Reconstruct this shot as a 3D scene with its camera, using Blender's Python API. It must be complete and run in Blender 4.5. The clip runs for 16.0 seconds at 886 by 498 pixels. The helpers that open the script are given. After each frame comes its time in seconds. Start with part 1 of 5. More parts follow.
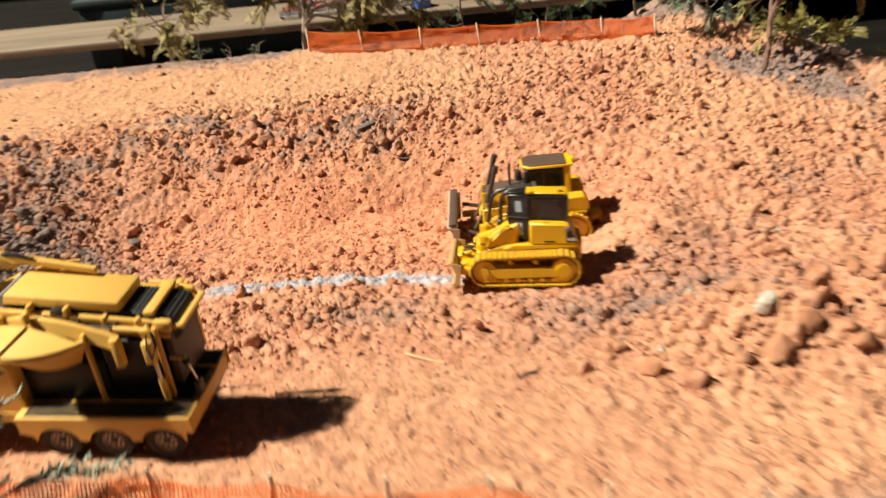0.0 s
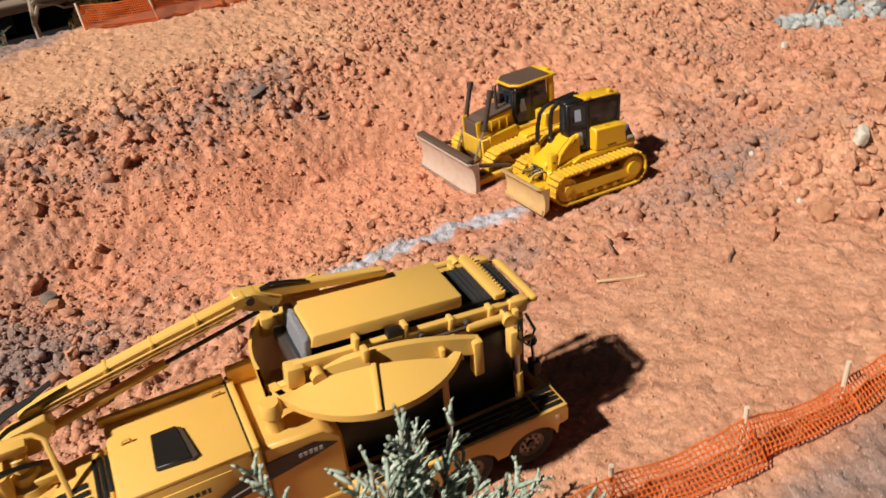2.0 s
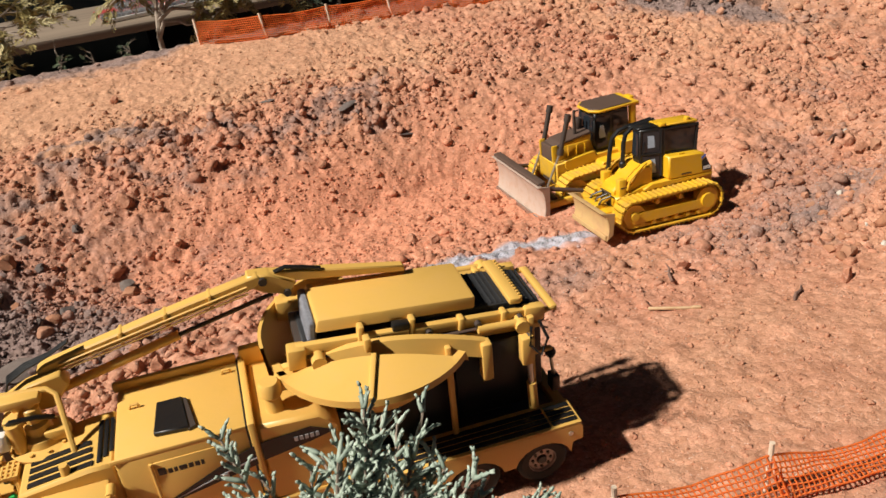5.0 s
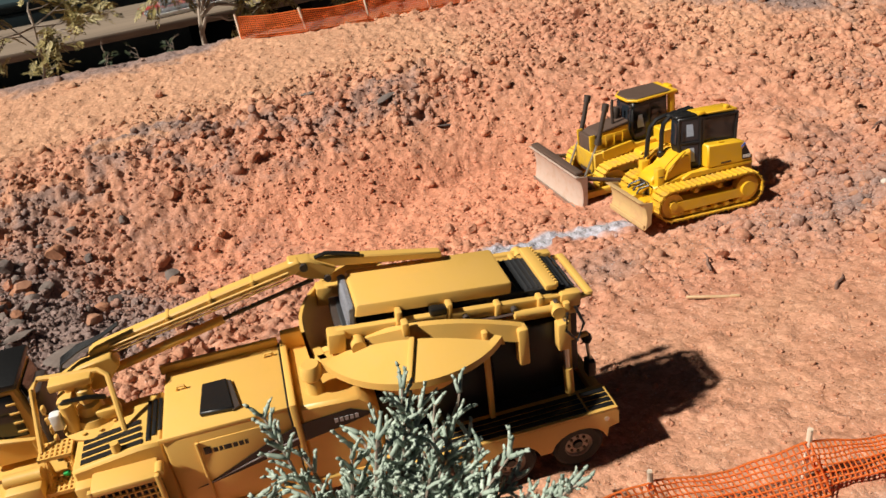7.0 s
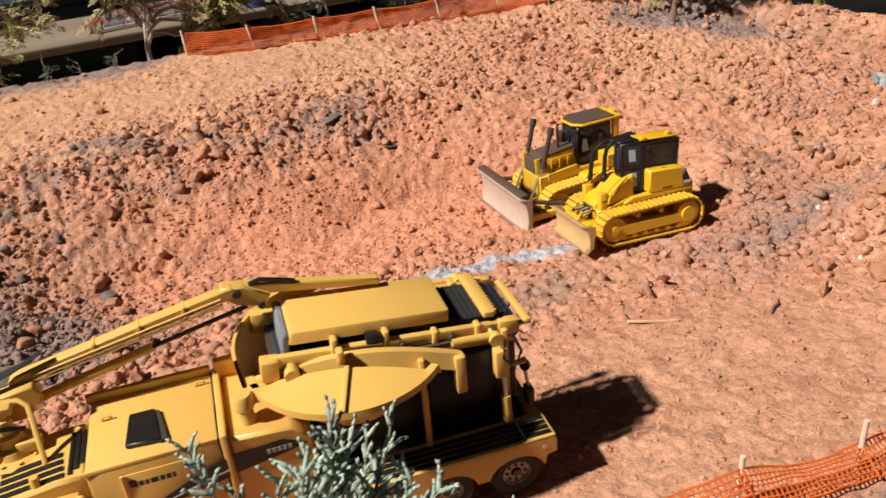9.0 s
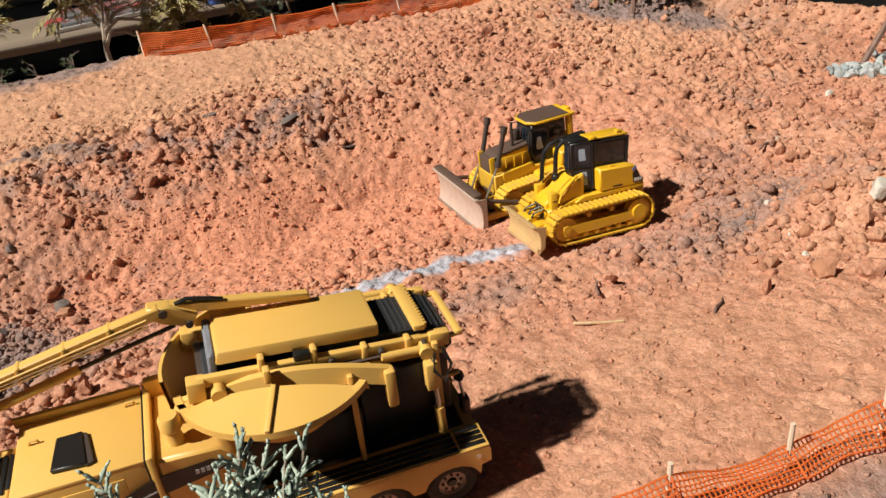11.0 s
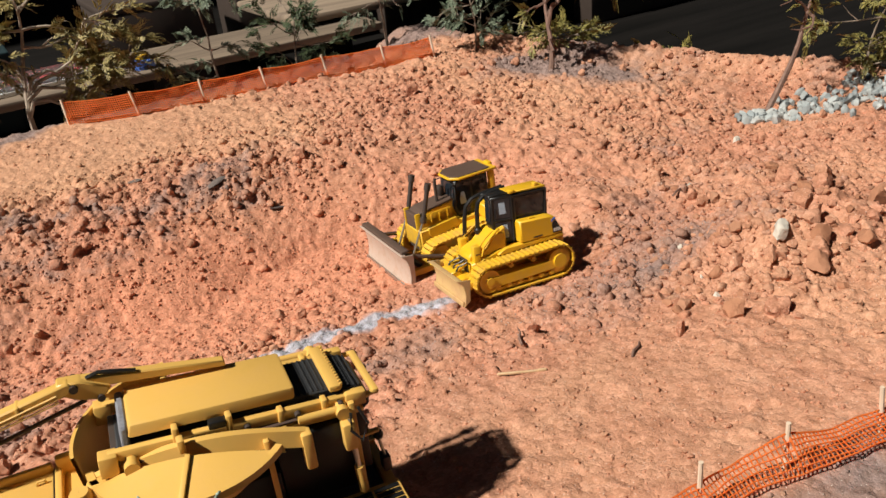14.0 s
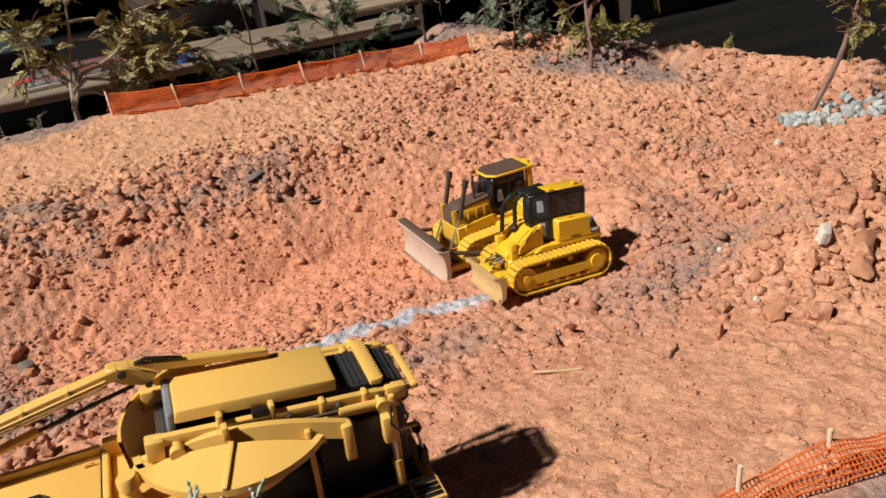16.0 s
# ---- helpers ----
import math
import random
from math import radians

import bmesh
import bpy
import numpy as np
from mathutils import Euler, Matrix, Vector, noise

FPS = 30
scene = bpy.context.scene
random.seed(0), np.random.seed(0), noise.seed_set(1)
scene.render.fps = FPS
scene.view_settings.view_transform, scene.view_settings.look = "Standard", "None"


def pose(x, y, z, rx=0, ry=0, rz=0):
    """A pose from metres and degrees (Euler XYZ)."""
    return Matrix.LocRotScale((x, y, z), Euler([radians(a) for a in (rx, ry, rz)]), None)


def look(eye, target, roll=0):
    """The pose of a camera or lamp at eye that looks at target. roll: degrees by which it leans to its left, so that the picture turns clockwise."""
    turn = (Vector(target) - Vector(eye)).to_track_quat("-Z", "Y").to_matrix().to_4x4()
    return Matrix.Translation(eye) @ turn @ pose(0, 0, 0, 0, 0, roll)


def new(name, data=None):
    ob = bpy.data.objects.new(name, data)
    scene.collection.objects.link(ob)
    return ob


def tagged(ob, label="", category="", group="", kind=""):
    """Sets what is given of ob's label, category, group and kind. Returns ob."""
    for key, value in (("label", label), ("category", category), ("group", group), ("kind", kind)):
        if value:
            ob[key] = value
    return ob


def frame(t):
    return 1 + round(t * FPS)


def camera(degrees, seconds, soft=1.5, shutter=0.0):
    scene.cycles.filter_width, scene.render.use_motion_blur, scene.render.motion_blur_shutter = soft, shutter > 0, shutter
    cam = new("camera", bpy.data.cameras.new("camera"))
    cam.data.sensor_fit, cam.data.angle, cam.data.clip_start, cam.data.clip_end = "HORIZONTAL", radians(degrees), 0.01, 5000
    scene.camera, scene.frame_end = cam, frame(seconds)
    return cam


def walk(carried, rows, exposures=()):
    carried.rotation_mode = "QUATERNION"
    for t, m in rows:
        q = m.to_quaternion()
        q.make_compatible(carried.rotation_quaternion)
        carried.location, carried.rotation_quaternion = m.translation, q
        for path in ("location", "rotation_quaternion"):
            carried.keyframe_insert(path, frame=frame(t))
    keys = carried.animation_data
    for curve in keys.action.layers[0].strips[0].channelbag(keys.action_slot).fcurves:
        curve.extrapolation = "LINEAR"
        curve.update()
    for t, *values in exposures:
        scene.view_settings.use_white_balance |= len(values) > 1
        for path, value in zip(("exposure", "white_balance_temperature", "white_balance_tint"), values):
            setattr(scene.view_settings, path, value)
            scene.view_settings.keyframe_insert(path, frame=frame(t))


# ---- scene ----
cam = camera(57.7, 16.0, shutter=0.7)
PATH = [
    (0, (0.003, 0.084, 0.282), (0.010, 1.819, -0.697), -5.6),
    (0.5, (-0.084, 0.194, 0.274), (0.151, 1.866, -0.797), -4.6),
    (1, (-0.217, 0.236, 0.271), (0.496, 1.753, -0.82), -4.9),
    (1.5, (-0.284, 0.222, 0.271), (0.61, 1.598, -0.871), -5.6),
    (2, (-0.277, 0.216, 0.265), (0.611, 1.611, -0.859), -5.0),
    (2.5, (-0.261, 0.217, 0.259), (0.59, 1.752, -0.701), -5.6),
    (3, (-0.253, 0.209, 0.252), (0.588, 1.735, -0.73), -4.8),
    (3.5, (-0.252, 0.205, 0.251), (0.515, 1.749, -0.763), -5.5),
    (4, (-0.248, 0.205, 0.246), (0.496, 1.731, -0.811), -5.2),
    (4.5, (-0.25, 0.198, 0.249), (0.464, 1.76, -0.777), -5.4),
    (7, (-0.253, 0.189, 0.249), (0.335, 1.802, -0.777), -7.2),
    (7.5, (-0.255, 0.188, 0.249), (0.319, 1.811, -0.769), -7.6),
    (8, (-0.257, 0.187, 0.247), (0.318, 1.803, -0.781), -7.1),
    (8.5, (-0.254, 0.188, 0.248), (0.355, 1.797, -0.772), -6.2),
    (9, (-0.246, 0.19, 0.25), (0.458, 1.773, -0.749), -4.9),
    (11.5, (-0.225, 0.183, 0.258), (0.515, 1.729, -0.774), -5.5),
    (12, (-0.225, 0.182, 0.259), (0.537, 1.727, -0.757), -5.5),
    (12.5, (-0.227, 0.183, 0.258), (0.552, 1.729, -0.742), -5.5),
    (13, (-0.222, 0.183, 0.258), (0.613, 1.728, -0.699), -5.2),
    (13.5, (-0.219, 0.179, 0.26), (0.656, 1.714, -0.678), -5.5),
    (14, (-0.217, 0.173, 0.262), (0.67, 1.706, -0.667), -5.7),
    (14.5, (-0.218, 0.173, 0.263), (0.636, 1.726, -0.664), -5.9),
    (15, (-0.218, 0.175, 0.263), (0.624, 1.726, -0.677), -5.9),
    (15.5, (-0.217, 0.175, 0.263), (0.62, 1.729, -0.677), -6.0),
    (16, (-0.222, 0.174, 0.263), (0.6, 1.743, -0.666), -5.5),
]
EXPOSURES = [(0.0, 0.80, 7300, 2), (0.5, 0.63, 7200, 3), (1.0, 0.53, 7100, 3), (1.5, 0.37, 6800, 6), (2.0, 0.31, 6700, 8), (2.5, 0.29, 6700, 9), (4.0, 0.27, 6550, 9), (4.7, 0.31, 6500, 8), (7.0, 0.41, 6500, 7), (9.0, 0.41, 6450, 7), (11.5, 0.37, 6450, 6), (13.0, 0.33, 6450, 6), (16.0, 0.33, 6450, 6)]
walk(cam, [(t, look(eye, target, roll)) for t, eye, target, roll in PATH], EXPOSURES)

# ---- world, sun, exposure ----
SUN = Vector((-0.675, 0.05, 0.738)).normalized()
world = bpy.data.worlds.new("sky")
scene.world = world
world.use_nodes = True
wn = world.node_tree.nodes
sky = wn.new("ShaderNodeTexSky")
sky.sky_type, sky.sun_disc = "NISHITA", False
sky.sun_elevation = math.asin(SUN.z)
sky.sun_rotation = math.atan2(SUN.x, SUN.y)
world.node_tree.links.new(sky.outputs[0], wn["Background"].inputs[0])
wn["Background"].inputs[1].default_value = 0.0065
sun_data = bpy.data.lights.new("sun", "SUN")
sun_data.energy, sun_data.angle, sun_data.color = 5.0, radians(2.2), (1.0, 0.94, 0.86)
sun = new("sun", sun_data)
sun.matrix_world = look(SUN * 3, (0, 0, 0))

# ---- materials ----


def material(name, rough=0.5, metal=0.0):
    m = bpy.data.materials.new(name)
    m.use_nodes = True
    nt = m.node_tree
    b = nt.nodes["Principled BSDF"]
    b.inputs["Roughness"].default_value, b.inputs["Metallic"].default_value = rough, metal
    return m, nt, b


def node(nt, kind, **kw):
    n = nt.nodes.new(kind)
    for k, v in kw.items():
        n.inputs[k.replace("_", " ")].default_value = v
    return n


def noise_of(nt, scale, detail=4.0, rough=0.6, vec=None):
    n = node(nt, "ShaderNodeTexNoise", Scale=scale, Detail=detail, Roughness=rough)
    if vec:
        nt.links.new(vec, n.inputs["Vector"])
    return n.outputs[0]


def ramp(nt, fac, stops):
    r = nt.nodes.new("ShaderNodeValToRGB")
    e = r.color_ramp.elements
    while len(e) < len(stops):
        e.new(0.5)
    for el, (p, c) in zip(e, stops):
        el.position, el.color = p, (*c, 1)
    nt.links.new(fac, r.inputs[0])
    return r.outputs[0]


def mixed(nt, fac, a, b):
    m = nt.nodes.new("ShaderNodeMix")
    m.data_type = "RGBA"
    if isinstance(fac, float):
        m.inputs[0].default_value = fac
    else:
        nt.links.new(fac, m.inputs[0])
    for s, v in ((m.inputs[6], a), (m.inputs[7], b)):
        if isinstance(v, tuple):
            s.default_value = (*v, 1)
        else:
            nt.links.new(v, s)
    return m.outputs[2]


def bump(nt, b, height, strength, distance):
    n = node(nt, "ShaderNodeBump", Strength=strength, Distance=distance)
    nt.links.new(height, n.inputs["Height"])
    nt.links.new(n.outputs[0], b.inputs["Normal"])


def geo_pos(nt):
    return nt.nodes.new("ShaderNodeNewGeometry").outputs["Position"]


def obj_pos(nt):
    return nt.nodes.new("ShaderNodeTexCoord").outputs["Object"]


def paint(name, col, dust=0.25, dust_col=(0.42, 0.24, 0.12), rough=0.38):
    """Enamel on a die-cast model with a thin coat of soil dust."""
    m, nt, b = material(name, rough)
    p = geo_pos(nt)
    n1 = noise_of(nt, 130.0, 6.0, 0.7, p)
    n2 = noise_of(nt, 700.0, 3.0, 0.6, p)
    c = mixed(nt, n1, tuple(x * 0.9 for x in col), tuple(min(1, x * 1.08) for x in col))
    mask = ramp(nt, n1, [(0.45, (0, 0, 0)), (0.75, (dust, dust, dust))])
    c = mixed(nt, mask, c, dust_col)
    nt.links.new(c, b.inputs["Base Color"])
    r = node(nt, "ShaderNodeMapRange")
    r.inputs["To Min"].default_value, r.inputs["To Max"].default_value = rough - 0.08, rough + 0.22
    nt.links.new(n1, r.inputs["Value"])
    nt.links.new(r.outputs[0], b.inputs["Roughness"])
    bump(nt, b, n2, 0.15, 0.0003)
    return m


def earth(name, tone=1.0):
    """Red clay soil; the attributes grey, pale and red name the kinds of soil; grey also paints some tree shade."""
    m, nt, b = material(name, 0.95)
    b.inputs["Specular IOR Level"].default_value = 0.15
    p = geo_pos(nt)
    big = noise_of(nt, 9.0, 4.0, 0.6, p)
    mid = noise_of(nt, 60.0, 5.0, 0.65, p)
    fine = noise_of(nt, 480.0, 4.0, 0.7, p)
    c = ramp(nt, mid, [(0.25, (0.31 * tone, 0.138 * tone, 0.078 * tone)), (0.5, (0.47 * tone, 0.222 * tone, 0.133 * tone)), (0.78, (0.56 * tone, 0.298 * tone, 0.194 * tone))])
    tan = mixed(nt, mid, (0.46, 0.245, 0.140), (0.57, 0.325, 0.195))
    c = mixed(nt, ramp(nt, big, [(0.42, (0, 0, 0)), (0.66, (0.55, 0.55, 0.55))]), c, tan)

    def kind(attr, col_a, col_b, width):
        nonlocal c
        a = nt.nodes.new("ShaderNodeAttribute")
        a.attribute_name = attr
        add = node(nt, "ShaderNodeMath")
        add.operation = "MULTIPLY_ADD"
        nt.links.new(mid, add.inputs[0])
        add.inputs[1].default_value = width
        add2 = node(nt, "ShaderNodeMath")
        add2.operation = "SUBTRACT"
        nt.links.new(a.outputs["Fac"], add.inputs[2])
        nt.links.new(add.outputs[0], add2.inputs[0])
        add2.inputs[1].default_value = width * 0.5
        cl = ramp(nt, add2.outputs[0], [(0.15, (0, 0, 0)), (0.85, (1, 1, 1))])
        c = mixed(nt, cl, c, mixed(nt, fine, col_a, col_b))

    kind("red", (0.50, 0.202, 0.112), (0.62, 0.285, 0.168), 0.5)
    kind("tan", (0.48, 0.262, 0.142), (0.58, 0.345, 0.205), 0.4)
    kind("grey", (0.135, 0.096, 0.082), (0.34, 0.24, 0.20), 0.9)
    kind("pale", (0.31, 0.30, 0.33), (0.50, 0.48, 0.51), 0.5)
    # crumbs of two sizes: each with its own tone, parted by fine cracks
    warp = nt.nodes.new("ShaderNodeMix")
    warp.data_type = "VECTOR"
    warp.inputs[0].default_value = 0.004
    wn_ = node(nt, "ShaderNodeTexNoise", Scale=260.0, Detail=3.0)
    nt.links.new(p, wn_.inputs["Vector"])
    nt.links.new(p, warp.inputs[4])
    nt.links.new(wn_.outputs["Color"], warp.inputs[5])
    relief = None
    for scale, amount in ((300.0, 0.13), (800.0, 0.13)):
        cells = node(nt, "ShaderNodeTexVoronoi", Scale=scale)
        nt.links.new(warp.outputs[1], cells.inputs["Vector"])
        tone_ = nt.nodes.new("ShaderNodeSeparateColor")
        nt.links.new(cells.outputs["Color"], tone_.inputs[0])
        lo, hi = 1 - amount, 1 + amount
        grain = mixed(nt, tone_.outputs[0], (lo, lo * 0.97, lo * 0.96), (hi, hi, hi * 1.04))
        mul = nt.nodes.new("ShaderNodeMix")
        mul.data_type, mul.blend_type = "RGBA", "MULTIPLY"
        mul.inputs[0].default_value = 1.0
        nt.links.new(c, mul.inputs[6])
        nt.links.new(grain, mul.inputs[7])
        c = mul.outputs[2]
        dome = node(nt, "ShaderNodeMath")
        dome.operation = "MULTIPLY_ADD"
        nt.links.new(cells.outputs["Distance"], dome.inputs[0])
        dome.inputs[1].default_value = -1.0 if scale < 500 else -0.5
        if relief is None:
            dome.inputs[2].default_value = 1.0
        else:
            nt.links.new(relief, dome.inputs[2])
        relief = dome.outputs[0]
    speck = ramp(nt, noise_of(nt, 1100.0, 1.0, 0.5, p), [(0.70, (0, 0, 0)), (0.76, (0.7, 0.7, 0.7))])
    c = mixed(nt, speck, c, (0.74, 0.62, 0.54))
    nt.links.new(c, b.inputs["Base Color"])
    add = node(nt, "ShaderNodeMath")
    add.operation = "MULTIPLY_ADD"
    nt.links.new(noise_of(nt, 330.0, 5.0, 0.75, p), add.inputs[0])
    add.inputs[1].default_value = 1.3
    nt.links.new(relief, add.inputs[2])
    bump(nt, b, add.outputs[0], 0.75, 0.0006)
    return m


def stony(name, a, b_, c_, scale=60.0):
    m, nt, b = material(name, 0.85)
    p = geo_pos(nt)
    rnd = nt.nodes.new("ShaderNodeObjectInfo").outputs["Random"]
    base = ramp(nt, rnd, [(0.0, a), (0.5, b_), (1.0, c_)])
    n = noise_of(nt, scale, 6.0, 0.7, p)
    dark = ramp(nt, n, [(0.3, (0.55, 0.5, 0.47)), (0.7, (1, 1, 1))])
    mul = nt.nodes.new("ShaderNodeMix")
    mul.data_type, mul.blend_type = "RGBA", "MULTIPLY"
    mul.inputs[0].default_value = 0.8
    nt.links.new(base, mul.inputs[6])
    nt.links.new(dark, mul.inputs[7])
    nt.links.new(mul.outputs[2], b.inputs["Base Color"])
    bump(nt, b, noise_of(nt, scale * 6, 5.0, 0.7, p), 0.7, 0.0012)
    return m


def plain(name, col, rough=0.5, metal=0.0, var=0.2, scale=120.0, bumps=0.2):
    m, nt, b = material(name, rough, metal)
    p = geo_pos(nt)
    n = noise_of(nt, scale, 5.0, 0.65, p)
    nt.links.new(mixed(nt, n, tuple(x * (1 - var) for x in col), tuple(min(1, x * (1 + var)) for x in col)), b.inputs["Base Color"])
    bump(nt, b, noise_of(nt, scale * 5, 3.0, 0.6, p), bumps, 0.0004)
    return m


def wooden(name, a, b_, along=(4.0, 60.0, 60.0)):
    m, nt, b = material(name, 0.7)
    mp = nt.nodes.new("ShaderNodeMapping")
    mp.inputs["Scale"].default_value = along
    nt.links.new(geo_pos(nt), mp.inputs["Vector"])
    n = noise_of(nt, 1.0, 6.0, 0.65, mp.outputs[0])
    nt.links.new(ramp(nt, n, [(0.3, a), (0.7, b_)]), b.inputs["Base Color"])
    bump(nt, b, n, 0.4, 0.001)
    return m


def leafy(name, a, b_, rough=0.6):
    m, nt, b = material(name, rough)
    g = nt.nodes.new("ShaderNodeNewGeometry")
    c = mixed(nt, g.outputs["Random Per Island"], a, b_)
    c = mixed(nt, ramp(nt, noise_of(nt, 60.0, 3.0, 0.6, g.outputs["Position"]), [(0.4, (0, 0, 0)), (0.8, (0.5, 0.5, 0.5))]), c, tuple(x * 0.5 for x in a))
    nt.links.new(c, b.inputs["Base Color"])
    return m


SOIL = earth("red_clay_soil")
CLOD = earth("red_clay_clods", 0.97)
ROCK = stony("clay_stone", (0.40, 0.18, 0.095), (0.48, 0.22, 0.12), (0.50, 0.26, 0.16))
GREY_ROCK = stony("blue_grey_gravel", (0.26, 0.29, 0.30), (0.40, 0.43, 0.43), (0.52, 0.54, 0.53))
WHITE_ROCK = stony("white_quartz", (0.62, 0.55, 0.46), (0.66, 0.60, 0.52), (0.7, 0.64, 0.55))
DARK_ROCK = stony("dark_slate", (0.13, 0.10, 0.09), (0.19, 0.15, 0.13), (0.26, 0.20, 0.17))
GOLD = paint("golden_yellow_enamel", (0.71, 0.42, 0.10), 0.18)
YELLOW = paint("bright_yellow_enamel", (0.74, 0.42, 0.014), 0.3)
YELLOW_WORN = paint("dusty_yellow_enamel", (0.72, 0.42, 0.03), 0.55, (0.36, 0.2, 0.1), 0.5)
YELLOW_TRACK = paint("grimy_yellow_enamel", (0.66, 0.38, 0.02), 0.6, (0.24, 0.13, 0.06), 0.55)
BLADE = paint("dust_coated_steel", (0.56, 0.37, 0.16), 0.7, (0.42, 0.22, 0.12), 0.6)
BLADE_WORN = paint("scuffed_blade_steel", (0.50, 0.38, 0.31), 0.8, (0.40, 0.24, 0.16), 0.6)
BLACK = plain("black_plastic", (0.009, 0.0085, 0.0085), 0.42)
DARK = plain("dark_grimy_metal", (0.05, 0.035, 0.028), 0.55)
BROWN = plain("oily_brown_metal", (0.09, 0.055, 0.04), 0.6)
RUBBER = plain("tyre_rubber", (0.02, 0.018, 0.017), 0.8)
BELT = plain("black_rubber_belt", (0.022, 0.022, 0.024), 0.65, 0.0, 0.3, 300.0, 0.6)
STEEL = plain("bare_steel", (0.5, 0.48, 0.45), 0.35, 0.9)
RIM = plain("brown_grey_rim", (0.36, 0.29, 0.25), 0.5, 0.3)
FOAM = stony("grey_foam", (0.24, 0.25, 0.30), (0.3, 0.31, 0.36), (0.36, 0.37, 0.42), 900.0)
WHITE = plain("white_enamel", (0.75, 0.73, 0.7), 0.4)
GREY_LINE = plain("silver_decal", (0.45, 0.45, 0.46), 0.4)
NET = plain("orange_plastic_net", (0.95, 0.24, 0.05), 0.55, 0.0, 0.25, 80.0)
net_nodes = NET.node_tree
thin = net_nodes.nodes.new("ShaderNodeBsdfTranslucent")
thin.inputs["Color"].default_value = (1.0, 0.32, 0.08, 1)
blend = net_nodes.nodes.new("ShaderNodeMixShader")
blend.inputs[0].default_value = 0.5
net_out = [n for n in net_nodes.nodes if n.type == "OUTPUT_MATERIAL"][0]
net_nodes.links.new([n for n in net_nodes.nodes if n.type == "BSDF_PRINCIPLED"][0].outputs[0], blend.inputs[1])
net_nodes.links.new(thin.outputs[0], blend.inputs[2])
net_nodes.links.new(blend.outputs[0], net_out.inputs["Surface"])
POST = wooden("pale_stake_wood", (0.60, 0.44, 0.31), (0.80, 0.66, 0.52), (200.0, 200.0, 30.0))
BARK = wooden("twig_bark", (0.12, 0.085, 0.06), (0.34, 0.27, 0.21), (300.0, 300.0, 60.0))
RED_BARK = wooden("red_brown_bark", (0.11, 0.06, 0.045), (0.26, 0.15, 0.11), (300.0, 300.0, 60.0))
MATCH = wooden("matchwood", (0.52, 0.34, 0.18), (0.66, 0.47, 0.28), (30.0, 300.0, 300.0))
PALE_BARK = wooden("pale_bark", (0.26, 0.20, 0.15), (0.46, 0.37, 0.29), (90.0, 90.0, 20.0))
BLUE_GREEN = leafy("blue_green_needles", (0.23, 0.29, 0.225), (0.50, 0.57, 0.47))
OLIVE = leafy("olive_leaves", (0.13, 0.12, 0.03), (0.32, 0.26, 0.07))
GREEN = leafy("dull_green_leaves", (0.035, 0.055, 0.025), (0.10, 0.13, 0.055))
SAGE = leafy("sage_green_leaves", (0.10, 0.13, 0.085), (0.2, 0.23, 0.15))
PLANK = wooden("weathered_plank", (0.13, 0.095, 0.068), (0.30, 0.225, 0.16), (2.5, 40.0, 40.0))
# Near-black base colour puts the shade behind the model into the bench itself.
TABLE = wooden("shade_black_bench", (0.005, 0.0045, 0.004), (0.013, 0.011, 0.010), (2.0, 20.0, 20.0))
TEAL = plain("dark_teal_plastic", (0.025, 0.045, 0.05), 0.5)
CARD = plain("red_backing_card", (0.34, 0.04, 0.035), 0.5)
BLUE = plain("blue_plastic_cap", (0.08, 0.18, 0.62), 0.35)
# Wall and floor get the same shade as a near-black colour.
WALLM = plain("shade_black_wall", (0.014, 0.012, 0.011), 0.9)
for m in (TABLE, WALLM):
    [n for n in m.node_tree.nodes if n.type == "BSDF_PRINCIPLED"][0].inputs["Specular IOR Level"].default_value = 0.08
glass_m, gnt, gb = material("dark_tinted_glass", 0.06)
gb.inputs["Base Color"].default_value = (0.016, 0.02, 0.026, 1)
GLASS = glass_m
# Pale colour for the reflections painted onto the cab windows.
PANE_REFLECTION = plain("painted_pane_reflection", (0.30, 0.36, 0.44), 0.3, 0.0, 0.35, 260.0)
clear_m, cnt, cb = material("clear_blister_plastic", 0.12)
cb.inputs["Transmission Weight"].default_value = 0.9
cb.inputs["IOR"].default_value = 1.3
CLEAR = clear_m

# ---- builders, in millimetres ----


def part(name, bm, mat, parent=None, label="", scale=0.001, sharp=38):
    me = bpy.data.meshes.new(name)
    bmesh.ops.recalc_face_normals(bm, faces=bm.faces)
    bm.to_mesh(me)
    bm.free()
    if scale != 1:
        me.transform(Matrix.Scale(scale, 4))
    me.polygons.foreach_set("use_smooth", [True] * len(me.polygons))
    me.set_sharp_from_angle(angle=radians(sharp))
    me.materials.append(mat)
    ob = new(name, me)
    ob.parent = parent
    if label:
        tagged(ob, label)
    return ob


def thing(name, label, category, m=None, group="", kind=""):
    ob = new(name)
    ob.empty_display_size = 0.01
    if m is not None:
        ob.matrix_basis = m
    return tagged(ob, label, category, group, kind)


def box(bm, x0, x1, y0, y1, z0, z1, bev=0.4, m=None):
    c = Matrix.Translation(((x0 + x1) / 2, (y0 + y1) / 2, (z0 + z1) / 2)) @ Matrix.Diagonal((abs(x1 - x0), abs(y1 - y0), abs(z1 - z0), 1))
    r = bmesh.ops.create_cube(bm, size=1, matrix=(m or Matrix()) @ c)
    vs = r["verts"]
    if bev:
        bev = min(bev, 0.45 * min(abs(x1 - x0), abs(y1 - y0), abs(z1 - z0)))
        es = list({e for v in vs for e in v.link_edges})
        bmesh.ops.bevel(bm, geom=es, offset=bev, segments=2, affect="EDGES", profile=0.5)
    return bm


